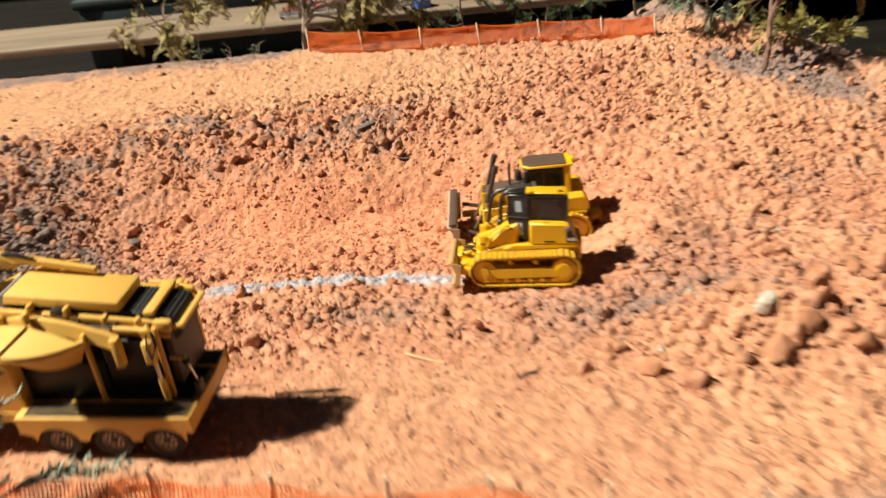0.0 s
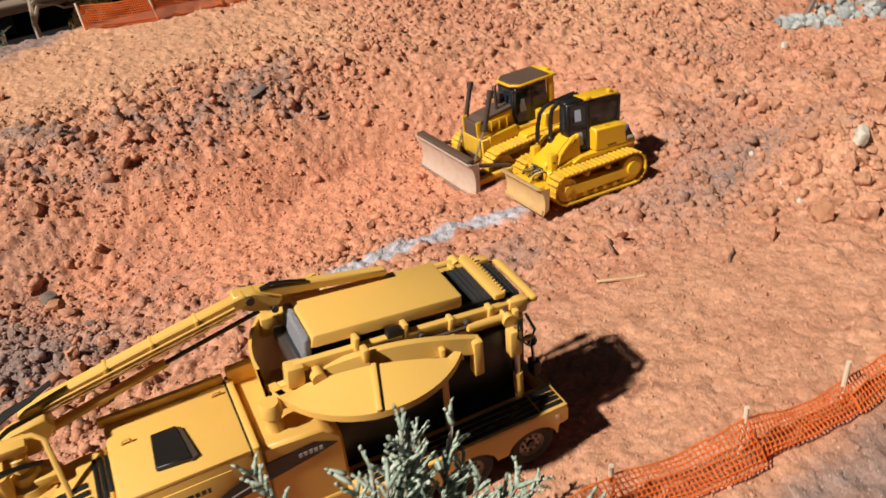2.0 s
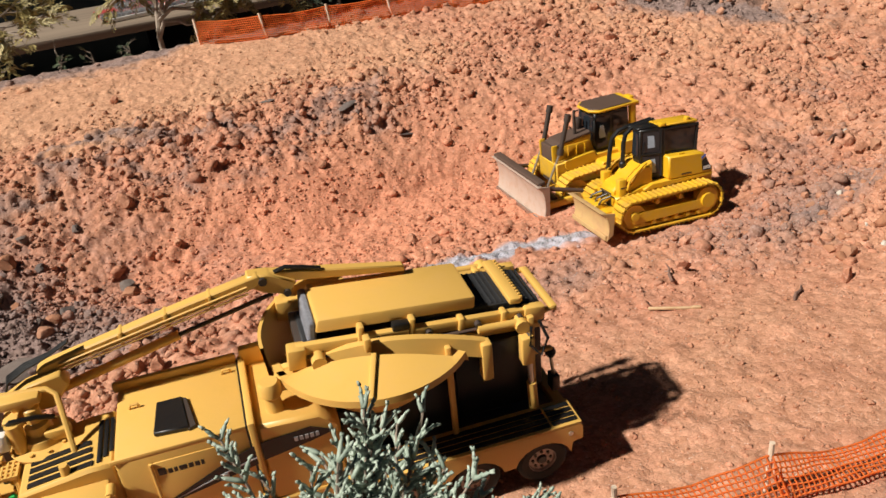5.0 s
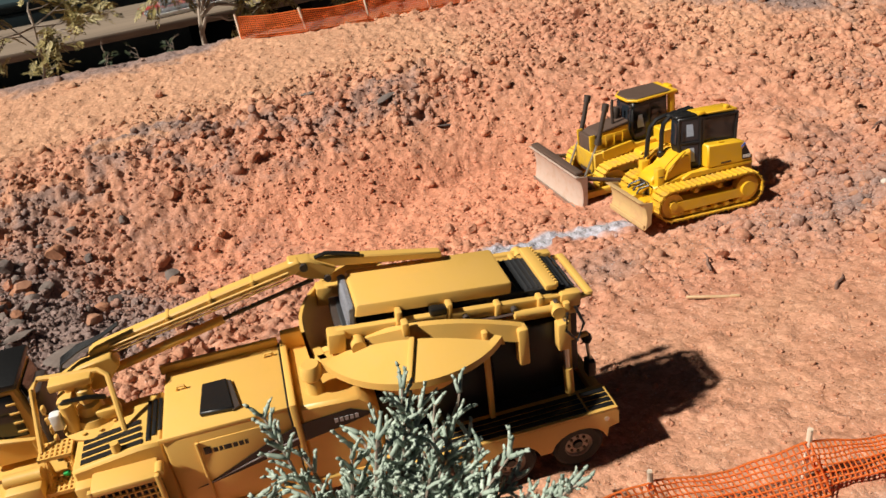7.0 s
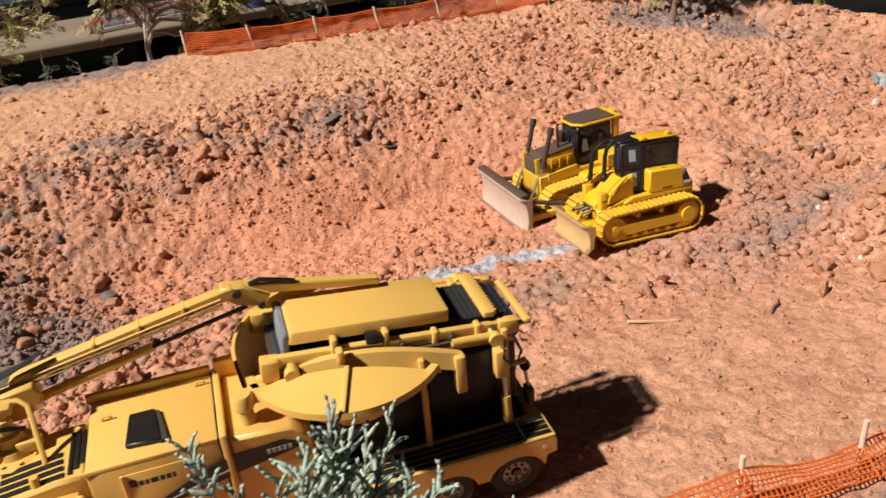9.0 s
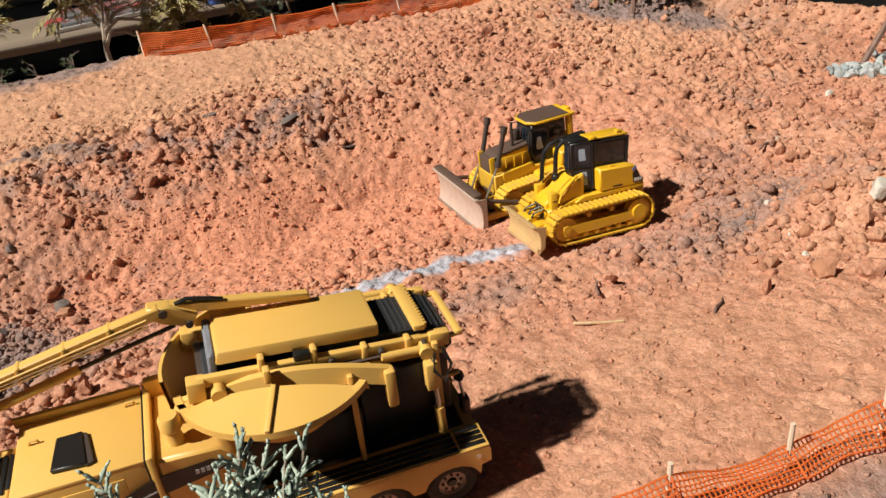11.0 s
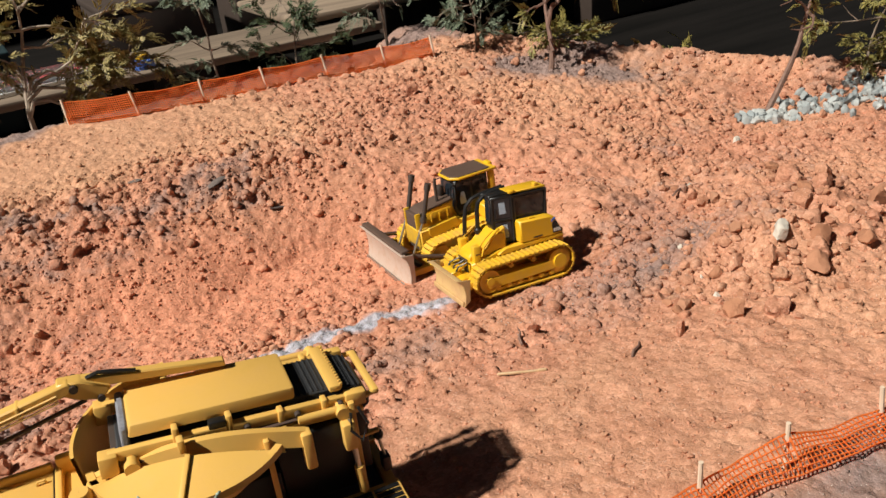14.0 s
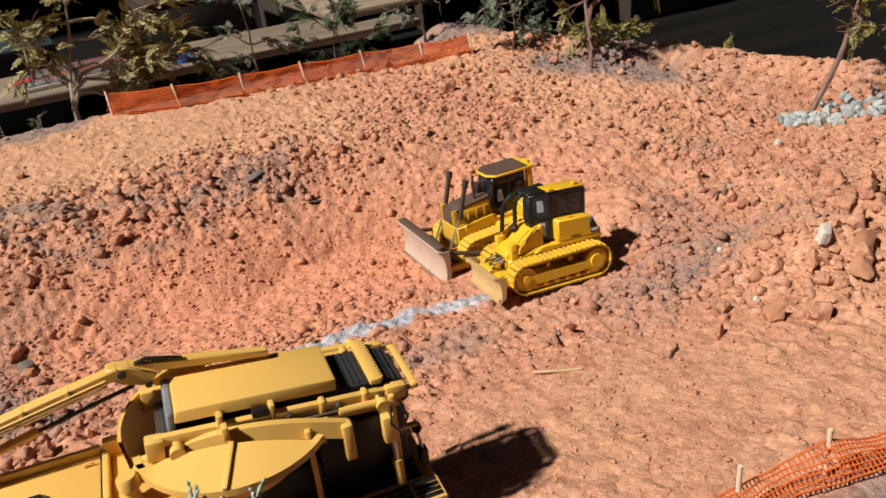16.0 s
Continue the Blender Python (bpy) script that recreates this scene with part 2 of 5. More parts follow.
def rod(bm, a, b, r, r2=None, seg=12):
    a, b = Vector(a), Vector(b)
    d = b - a
    m = Matrix.Translation((a + b) / 2) @ d.to_track_quat("Z", "Y").to_matrix().to_4x4()
    bmesh.ops.create_cone(bm, cap_ends=True, segments=seg, radius1=r, radius2=r if r2 is None else r2, depth=d.length, matrix=m)
    return bm


def prism(bm, pts, y0, y1, bev=0.0, axis="y"):
    """A closed outline of (x, z) carried from y0 to y1; axis "z" takes (x, y) from z0 to z1."""
    mk = (lambda p, h: (p[0], h, p[1])) if axis == "y" else ((lambda p, h: (p[0], p[1], h)) if axis == "z" else (lambda p, h: (h, p[0], p[1])))
    a = [bm.verts.new(mk(p, y0)) for p in pts]
    b = [bm.verts.new(mk(p, y1)) for p in pts]
    n = len(pts)
    fs = [bm.faces.new(a), bm.faces.new(b[::-1])]
    for i in range(n):
        fs.append(bm.faces.new((a[i], b[i], b[(i + 1) % n], a[(i + 1) % n])))
    bmesh.ops.recalc_face_normals(bm, faces=fs)
    if bev:
        es = list({e for f in fs for e in f.edges})
        bmesh.ops.bevel(bm, geom=es, offset=bev, segments=1, affect="EDGES")
    return bm


def tube(bm, pts, r, seg=8):
    """A pipe with radius r (or a radius for each point) through the points."""
    pts = [Vector(p) for p in pts]
    rs = r if isinstance(r, (list, tuple)) else [r] * len(pts)
    rings, up = [], Vector((0.13, 0.31, 0.94))
    for i, p in enumerate(pts):
        d = (pts[min(i + 1, len(pts) - 1)] - pts[max(i - 1, 0)]).normalized()
        s = d.cross(up)
        if s.length < 0.05:
            s = d.cross(Vector((1, 0, 0)))
        s.normalize()
        t = s.cross(d)
        rings.append([bm.verts.new(p + rs[i] * (math.cos(k * math.tau / seg) * s + math.sin(k * math.tau / seg) * t)) for k in range(seg)])
    for a, b in zip(rings, rings[1:]):
        for k in range(seg):
            bm.faces.new((a[k], a[(k + 1) % seg], b[(k + 1) % seg], b[k]))
    bm.faces.new(rings[0][::-1])
    bm.faces.new(rings[-1])
    return bm


def lathe(bm, prof, centre, axis="y", seg=24, a0=0.0, a1=math.tau):
    """A profile of (radius, height) turned about the axis through centre."""
    full = abs(a1 - a0 - math.tau) < 1e-6
    n = seg if full else seg + 1
    cx, cy, cz = centre
    rings = []
    for i in range(n):
        a = a0 + (a1 - a0) * i / seg
        c, s = math.cos(a), math.sin(a)
        rings.append([bm.verts.new((cx + r * c, cy + h, cz + r * s) if axis == "y" else (cx + r * c, cy + r * s, cz + h)) for r, h in prof])
    for i in range(seg):
        a, b = rings[i], rings[(i + 1) % n]
        for k in range(len(prof) - 1):
            bm.faces.new((a[k], a[k + 1], b[k + 1], b[k]))
    return bm


def B():
    return bmesh.new()

# ---- the ground ----


def hashed(ix, iy, seed):
    h = ix.astype(np.int64).astype(np.uint64) * np.uint64(0x9E3779B97F4A7C15) + iy.astype(np.int64).astype(np.uint64) * np.uint64(0xC2B2AE3D27D4EB4F) + np.uint64(seed * 7919 + 13)
    for shift, mul in ((30, 0xBF58476D1CE4E5B9), (27, 0x94D049BB133111EB), (31, 0x2545F4914F6CDD1D)):
        h = (h ^ (h >> np.uint64(shift))) * np.uint64(mul)
    return ((h >> np.uint64(24)) & np.uint64(0xFFFF)).astype(float) / 65535.0


def vnoise(x, y, seed):
    ix, iy = np.floor(x), np.floor(y)
    fx, fy = x - ix, y - iy
    fx, fy = fx * fx * fx * (fx * (fx * 6 - 15) + 10), fy * fy * fy * (fy * (fy * 6 - 15) + 10)
    a, b = hashed(ix, iy, seed), hashed(ix + 1, iy, seed)
    c, d = hashed(ix, iy + 1, seed), hashed(ix + 1, iy + 1, seed)
    return (a + (b - a) * fx) * (1 - fy) + (c + (d - c) * fx) * fy


def fbm(x, y, size, octaves, seed):
    s, amp, tot = 0.0, 1.0, 0.0
    for k in range(octaves):
        f = 2 ** k / size
        c, d = math.cos(k * 0.9 + seed), math.sin(k * 0.9 + seed)
        s = s + amp * vnoise((x * c - y * d) * f + 37, (x * d + y * c) * f + 91, seed + k * 17)
        tot += amp
        amp *= 0.55
    return s / tot


def ss(a, b, x):
    u = np.clip((x - a) / (b - a), 0, 1)
    return u * u * (3 - 2 * u)


def gauss(x, y, cx, cy, sx, sy=None):
    return np.exp(-((x - cx) / sx) ** 2 - ((y - cy) / (sy or sx)) ** 2)


def smooth_height(x, y):
    """The lie of the land: a shelf in front, a pit with the dozers, a bank behind it, a gentle slope on the far side."""
    right = ss(0.06, 0.24, x)
    wob = (fbm(x, y, 0.16, 3, 5) - 0.5)
    pit_end = 0.715 - 0.215 * right
    low = 0.0005 - 0.158 * (np.minimum(np.maximum(y, 0.31), pit_end) - 0.45)
    foot = 0.725 - 0.20 * right + 0.05 * wob - 0.03 * ss(0.0, 0.1, x) * (1 - right)
    width = 0.125 + 0.30 * right
    u = np.clip((y - foot) / width, 0, 1)
    rise = (1 - (1 - u) ** 1.7) * (1 - right) + u * u * (3 - 2 * u) * right
    top = 0.012 + 0.008 * ss(0.85, 1.03, y) - 0.012 * ss(0.3, 0.5, x)
    h = low + (top - low) * rise
    h = h + 0.016 * gauss(x, y, 0.20, 0.465, 0.06, 0.05) + 0.008 * gauss(x, y, 0.28, 0.53, 0.06, 0.06)
    h = h + 0.022 * gauss(x, y, -0.40, 0.70, 0.07, 0.06) + 0.02 * gauss(x, y, -0.50, 0.60, 0.1, 0.12)
    h = h + 0.024 * gauss(x, y, 0.158, 0.600, 0.036, 0.05)
    h = h + 0.017 * gauss(x, y, 0.205, 0.455, 0.045, 0.04) + 0.012 * gauss(x, y, 0.255, 0.465, 0.03, 0.05) - 0.036 * gauss(x, y, 0.2235, 0.456, 0.012, 0.017)
    h = h - 0.016 * gauss(x, y, 0.47, 0.68, 0.14, 0.09)
    h = h + 0.016 * np.exp(-((x + 0.75 * (y - 0.75) - 0.54) / 0.022) ** 2) * ss(0.34, 0.40, x) * ss(0.62, 0.70, y)
    h = h + 0.022 * gauss(x, y, 0.395, 1.01, 0.05, 0.025)
    h = h - 0.055 * ss(1.08, 1.17, y + 0.03 * wob) * (1 - ss(0.22, 0.34, x)) - 0.06 * ss(1.17, 1.24, y) - 0.13 * ss(0.54, 0.59, x + 0.75 * (np.maximum(y, 0.58) - 0.75) + 0.04 * wob) * ss(0.36, 0.42, x)
    h = h - 0.16 * ss(0.265, 0.20, y + 0.02 * wob)
    h = h - 0.0065 * gauss(x, y, 0.045, 0.652, 0.10, 0.042)
    return h + 0.010 * wob * ss(0.6, 0.8, y)


def roughness(x, y):
    """How broken the soil is: 0 raked sand, 1 heaped clods."""
    shelf = 1 - ss(0.44, 0.50, y + 0.04 * (fbm(x, y, 0.05, 2, 8) - 0.5))
    sand = shelf * (1 - ss(0.08, 0.16, x)) * 0.72
    tan_top = ss(0.87, 0.95, y) * (1 - ss(-0.08, 0.10, x)) * 0.66
    pit = gauss(x, y, -0.10, 0.725, 0.17, 0.065) * 0.66
    edge = gauss(x * 0, y, 0, 0.835, 1, 0.035) * 0.5 * (1 - ss(0.0, 0.2, x))
    r = 0.75 - sand - tan_top - pit + edge + 0.5 * gauss(x, y, 0.18, 0.47, 0.09, 0.06) + 0.6 * gauss(x, y, -0.40, 0.68, 0.13, 0.10)
    r = r - 0.5 * gauss(x, y, 0.06, 0.61, 0.08, 0.07)
    return np.clip(r + 0.3 * (fbm(x, y, 0.07, 3, 21) - 0.5), 0.03, 1.0)


def knobs(x, y, cell, seed, low, high):
    """Half-buried round clods, one to a jittered cell, as a height in metres."""
    wx = x + cell * 0.55 * (vnoise(x / cell * 1.9, y / cell * 1.9, seed + 3) - 0.5)
    wy = y + cell * 0.55 * (vnoise(x / cell * 1.9, y / cell * 1.9, seed + 4) - 0.5)
    ix, iy = np.floor(wx / cell), np.floor(wy / cell)
    best = np.zeros_like(x)
    for dx in (-1, 0, 1):
        for dy in (-1, 0, 1):
            cx, cy = ix + dx, iy + dy
            px, py = (cx + hashed(cx, cy, seed)) * cell, (cy + hashed(cx, cy, seed + 1)) * cell
            rad = cell * (low + (high - low) * hashed(cx, cy, seed + 2) ** 2)
            best = np.maximum(best, rad * np.sqrt(np.clip(1 - ((wx - px) ** 2 + (wy - py) ** 2) / rad ** 2, 0, 1)))
    return best


def height(x, y):
    r = roughness(x, y)
    b1 = np.abs(2 * fbm(x, y, 0.034, 3, 31) - 1)
    n2 = fbm(x, y, 0.013, 3, 41) - 0.5
    n3 = fbm(x, y, 0.0055, 2, 51) - 0.5
    sandy = (1 - ss(0.25, 0.6, r)) * (0.5 + 0.9 * ss(0.4, 0.65, fbm(x, y, 0.04, 2, 73)))
    heap = ss(0.25, 0.8, r) * (0.22 + 1.1 * ss(0.42, 0.66, fbm(x, y, 0.07, 3, 71))) * (1 - np.clip(1.4 * pale_line(x, y), 0, 1))
    lumpy = 0.55 * knobs(x, y, 0.015, 101, 0.06, 0.50) + 0.46 * knobs(x, y, 0.0075, 131, 0.12, 0.52)
    return smooth_height(x, y) + r * (0.006 * r * (b1 - 0.3) + 0.004 * n2 + 0.006 * n3) + heap * lumpy + sandy * (0.18 * knobs(x, y, 0.012, 171, 0.05, 0.42) + 0.26 * knobs(x, y, 0.006, 191, 0.02, 0.40) + 0.0035 * n2) + 0.0014 * n3


def pale_line(x, y):
    """A smear of pale stone dust that runs to the small dozer's blade."""
    t = np.clip((x + 0.17) / 0.19, 0, 1)
    line = 0.592 + 0.012 * np.sin(t * 3.1) - 0.022 * t + 0.004 * (vnoise(x * 40, y * 0 + 3, 7) - 0.5)
    w = (0.0046 + 0.004 * vnoise(x * 90, y * 90, 9)) * (1 + 0.7 * (1 - ss(-0.17, -0.13, x)) + 0.5 * ss(-0.06, 0.0, x))
    return 1.25 * np.exp(-((y - line) / w) ** 2) * ss(-0.19, -0.15, x) * (1 - ss(0.0, 0.03, x))


def soil_and_shade(x, y):
    n = fbm(x, y, 0.05, 4, 61) - 0.5
    red = np.clip(gauss(x, y, -0.10, 0.70, 0.22, 0.09) * 1.3 + n * 0.5, 0, 1) * 0.9
    tan = ss(0.84, 0.90, y + 0.1 * n) * (1 - ss(0.0, 0.16, x)) * 0.6 + (1 - ss(0.42, 0.5, y)) * 0.30
    tan = tan + 0.38 * ss(0.14, 0.26, x) * ss(0.62, 0.78, y + 0.2 * n)
    perp, along = (x - 0.365) * 0.825 + (y - 0.87) * 0.565, (x - 0.365) * 0.565 - (y - 0.87) * 0.825
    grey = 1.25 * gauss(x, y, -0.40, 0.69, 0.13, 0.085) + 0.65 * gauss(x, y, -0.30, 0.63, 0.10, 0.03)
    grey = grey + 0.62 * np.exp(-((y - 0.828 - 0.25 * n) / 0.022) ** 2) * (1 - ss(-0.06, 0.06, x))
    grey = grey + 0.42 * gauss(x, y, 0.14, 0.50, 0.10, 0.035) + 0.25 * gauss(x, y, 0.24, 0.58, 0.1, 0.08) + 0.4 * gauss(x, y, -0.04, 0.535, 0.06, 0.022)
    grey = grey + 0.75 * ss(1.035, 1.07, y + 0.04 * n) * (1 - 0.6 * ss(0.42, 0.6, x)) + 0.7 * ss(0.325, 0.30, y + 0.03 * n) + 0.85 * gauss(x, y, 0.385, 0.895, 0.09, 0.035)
    # Slanted band on the far berm: grey soil, darkened further to paint tree shade.
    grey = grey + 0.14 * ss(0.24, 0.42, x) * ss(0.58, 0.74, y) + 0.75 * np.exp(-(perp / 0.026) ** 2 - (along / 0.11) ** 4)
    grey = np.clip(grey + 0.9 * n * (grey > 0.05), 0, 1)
    pale = pale_line(x, y)
    return dict(red=red, tan=np.clip(tan, 0, 1), grey=grey, pale=np.clip(pale, 0, 1))


def mesh_of(name, verts, faces, mat, smooth=True, attrs=None):
    """A mesh from arrays: verts (n, 3), faces (m, 3 or 4), with soil kinds and painted shade for each vertex."""
    me = bpy.data.meshes.new(name)
    k = faces.shape[1]
    me.vertices.add(len(verts))
    me.vertices.foreach_set("co", verts.astype(np.float32).ravel())
    me.loops.add(faces.size)
    me.loops.foreach_set("vertex_index", faces.astype(np.int32).ravel())
    me.polygons.add(len(faces))
    me.polygons.foreach_set("loop_start", np.arange(0, faces.size, k, dtype=np.int32))
    me.polygons.foreach_set("use_smooth", np.full(len(faces), smooth))
    for key, val in (attrs or {}).items():
        a = me.attributes.new(key, "FLOAT", "POINT")
        a.data.foreach_set("value", val.astype(np.float32))
    me.update()
    me.validate()
    me.materials.append(mat)
    return new(name, me)


def spaced(parts):
    return np.concatenate([np.arange(a, b, s) for a, b, s in parts])


gx = spaced([(-1.2, -0.60, 0.02), (-0.60, -0.42, 0.005), (-0.42, 0.44, 0.0014), (0.44, 0.86, 0.004)])
gy = spaced([(0.15, 0.26, 0.005), (0.26, 0.60, 0.0015), (0.60, 0.92, 0.0017), (0.92, 1.15, 0.0028), (1.15, 1.3, 0.01)])
X, Y = np.meshgrid(gx, gy)
X, Y = X.ravel(), Y.ravel()
nx, ny = len(gx), len(gy)
idx = np.arange(nx * ny).reshape(ny, nx)
quads = np.stack([idx[:-1, :-1], idx[:-1, 1:], idx[1:, 1:], idx[1:, :-1]], -1).reshape(-1, 4)
ground = mesh_of("ground", np.stack([X, Y, height(X, Y)], 1), quads, SOIL, True, soil_and_shade(X, Y))
tagged(ground, "red clay soil of a model quarry with a dug pit", "ground", kind="structure")


def floor_z(x, y):
    return float(height(np.array([float(x)]), np.array([float(y)]))[0])


def ico(sub):
    bm = bmesh.new()
    bmesh.ops.create_icosphere(bm, subdivisions=sub, radius=1.0)
    v = np.array([p.co[:] for p in bm.verts])
    f = np.array([[p.index for p in t.verts] for t in bm.faces])
    bm.free()
    return v, f


def lumps(name, pos, size, sub, mat, rng, kinds=True, flat=0.75, sink=0.3, smooth=False):
    """Many clods in one mesh, each with its own lumpy shape."""
    v0, f0 = ico(sub)
    n, k = len(pos), len(v0)
    jit = 1 + rng.normal(0, 0.17 if sub > 1 else 0.2, (n, k, 1))
    dirs = rng.normal(0, 1, (n, 3, 3))
    low = 1 + 0.28 * np.tanh(np.einsum("vk,njk->nvj", v0, dirs)).mean(2, keepdims=True)
    v = v0[None] * jit * low * np.array([1, 1, flat]) * rng.uniform(0.7, 1.3, (n, 1, 3))
    for _ in range(7):
        nn = rng.normal(0, 1, (n, 1, 3))
        nn /= np.linalg.norm(nn, axis=2, keepdims=True)
        over = np.maximum(0, (v * nn).sum(2, keepdims=True) - rng.uniform(0.6, 0.95, (n, 1, 1)))
        v = v - nn * over
    a = rng.uniform(0, math.tau, n)
    c, s = np.cos(a)[:, None], np.sin(a)[:, None]
    v = np.stack([v[..., 0] * c - v[..., 1] * s, v[..., 0] * s + v[..., 1] * c, v[..., 2]], -1) * size[:, None, None]
    base = np.stack([pos[:, 0], pos[:, 1], height(pos[:, 0], pos[:, 1]) + size * flat * (1 - 2 * sink) * 0.6], 1)
    v = (v + base[:, None]).reshape(-1, 3)
    f = (f0[None] + (np.arange(n) * k)[:, None, None]).reshape(-1, 3)
    at = None
    if kinds:
        at = {q: np.repeat(np.clip(w + rng.normal(0, 0.12, n) * (w > 0.02), 0, 1), k) for q, w in soil_and_shade(pos[:, 0], pos[:, 1]).items()}
    return mesh_of(name, v, f, mat, smooth, at)


DOZERS = ((0.061, 0.565, 0.05, 0.03), (0.078, 0.657, 0.055, 0.036))


def scatter(n, rng, xr, yr, power):
    x, y = rng.uniform(*xr, n * 6), rng.uniform(*yr, n * 6)
    clump = 0.25 + 2.6 * np.clip(fbm(x, y, 0.05, 3, 77) - 0.3, 0, 1)
    keep = rng.uniform(0, 1, n * 6) < roughness(x, y) ** power * clump ** 1.3
    for cx, cy, hx, hy in DOZERS:
        keep &= ~((np.abs(x - cx) < hx) & (np.abs(y - cy) < hy))
    keep &= ~((np.abs(x + 0.17) < 0.15) & (np.abs(y - 0.41) < 0.045))
    keep &= (x + 0.75 * (y - 0.75) < 0.54) | (x < 0.34)
    keep &= pale_line(x, y) < 0.35
    return np.stack([x, y], 1)[keep][:n]


rng = np.random.default_rng(4)
p = scatter(5600, rng, (-0.55, 0.65), (0.40, 1.08), 1.6)
tagged(lumps("clods", p, np.minimum(0.0052, 0.0016 / rng.uniform(0.08, 1, len(p)) ** 0.5), 2, CLOD, rng, True, 0.85, 0.46, True), "loose orange clay clods strewn over the slopes", "clods", kind="stuff")
p = scatter(15000, rng, (-0.5, 0.55), (0.31, 1.05), 1.1)
tagged(lumps("soil_crumbs", p, rng.uniform(0.0006, 0.0016, len(p)), 1, CLOD, rng, True, 0.85, 0.42, True), "fine orange clay crumbs scattered over the ground", "soil crumbs", kind="stuff")
q = np.stack([rng.normal(-0.385, 0.06, 4500), rng.normal(0.69, 0.045, 4500)], 1)
tagged(lumps("mound_rubble", q, 0.0007 / rng.uniform(0.05, 1, len(q)) ** 0.5, 2, CLOD, rng, True, 0.8, 0.2), "grey and brown rubble heaped in a low mound", "rubble", kind="stuff")
p = np.stack([rng.uniform(-0.3, 0.4, 6500), rng.uniform(0.30, 0.56, 6500)], 1)
p = np.concatenate([p, np.stack([rng.uniform(-0.4, 0.1, 1500), rng.uniform(0.84, 1.04, 1500)], 1), np.stack([rng.normal(-0.11, 0.13, 5000), rng.uniform(0.61, 0.85, 5000)], 1)])
tagged(lumps("soil_grit", p, 0.00048 / rng.uniform(0.06, 1, len(p)) ** 0.5, 1, CLOD, rng, True, 0.8), "fine grit on the raked orange sand", "grit", kind="stuff")
m = 1300
p = np.stack([rng.uniform(-0.17, 0.02, m), rng.normal(0, 0.0032, m)], 1)
p[:, 1] += 0.592 + 0.012 * np.sin((p[:, 0] + 0.17) / 0.19 * 3.1) - 0.022 * (p[:, 0] + 0.17) / 0.19
q = np.stack([rng.normal(0.10, 0.07, 1100), rng.normal(0.515, 0.02, 1100)], 1)
p = np.concatenate([p, q])
tagged(lumps("pale_chippings", p, rng.uniform(0.0002, 0.00045, len(p)), 1, GREY_ROCK, rng, False, 0.8), "line of pale grey stone chippings on the soil", "chippings", kind="stuff")


def stone(name, x, y, sx, sy, sz, mat, seed, label, group="", turn=0.0, sub=3, lift=0.25, category="stone"):
    bm = bmesh.new()
    bmesh.ops.create_icosphere(bm, subdivisions=sub, radius=1.0)
    r = random.Random(seed)
    planes = [(Vector((r.gauss(0, 1), r.gauss(0, 1), r.gauss(0, 1))).normalized(), r.uniform(0.5, 0.86)) for _ in range(15)]
    off = Vector((seed * 1.7, seed * 0.6, seed))
    for v in bm.verts:
        for n, d in planes:
            k = v.co.dot(n)
            if k > d:
                v.co -= n * (k - d) * 0.97
        v.co *= 1 + 0.20 * noise.noise(v.co * 1.7 + off) + 0.11 * noise.noise(v.co * 4 + off)
        v.co = Vector((v.co.x * sx, v.co.y * sy, v.co.z * sz))
    me = bpy.data.meshes.new(name)
    bm.to_mesh(me)
    bm.free()
    me.polygons.foreach_set("use_smooth", [True] * len(me.polygons))
    me.set_sharp_from_angle(angle=radians(28))
    me.materials.append(mat)
    ob = new(name, me)
    ob.matrix_basis = pose(x, y, floor_z(x, y) + sz * lift, r.uniform(-14, 14), r.uniform(-14, 14), turn)
    return tagged(ob, label, category, group)


tan_stone = "rounded clay-coated stone lying in the broken soil"
for k, (x, y, sx, sy, sz, turn) in enumerate([
    (0.184, 0.420, 0.010, 0.007, 0.008, 60), (0.172, 0.411, 0.011, 0.008, 0.007, 20), (0.126, 0.403, 0.012, 0.007, 0.008, 5),
    (0.108, 0.417, 0.008, 0.0075, 0.008, 30), (0.147, 0.450, 0.009, 0.005, 0.006, 20), (0.097, 0.444, 0.0055, 0.005, 0.006, 80),
    (0.075, 0.426, 0.0045, 0.003, 0.008, 10), (0.136, 0.455, 0.005, 0.005, 0.006, 0), (0.163, 0.437, 0.010, 0.006, 0.007, 40),
    (0.230, 0.445, 0.008, 0.006, 0.007, 70), (0.252, 0.466, 0.009, 0.007, 0.008, 15), (0.215, 0.410, 0.010, 0.007, 0.007, 35),
    (0.187, 0.905, 0.010, 0.009, 0.010, 20), (0.225, 0.532, 0.007, 0.005, 0.005, 50), (0.285, 0.515, 0.010, 0.009, 0.012, 5),
    (0.170, 0.470, 0.007, 0.006, 0.006, 55), (0.278, 0.503, 0.008, 0.007, 0.009, 10), (0.296, 0.522, 0.009, 0.008, 0.010, 60),
    (0.208, 0.452, 0.0085, 0.008, 0.010, 20), (0.212, 0.466, 0.007, 0.006, 0.008, 70), (0.206, 0.440, 0.008, 0.006, 0.007, 10), (0.193, 0.425, 0.009, 0.008, 0.008, 0),
    (0.199, 0.437, 0.010, 0.007, 0.007, 30), (0.240, 0.470, 0.007, 0.005, 0.006, 80), (0.222, 0.486, 0.006, 0.005, 0.005, 20), (0.275, 0.440, 0.011, 0.008, 0.010, 0)]):
    stone("stone", x, y, sx, sy, sz, ROCK if k % 2 else CLOD, k + 3, tan_stone, "stones of the rubble heap", turn, lift=0.3)
r = random.Random(8)
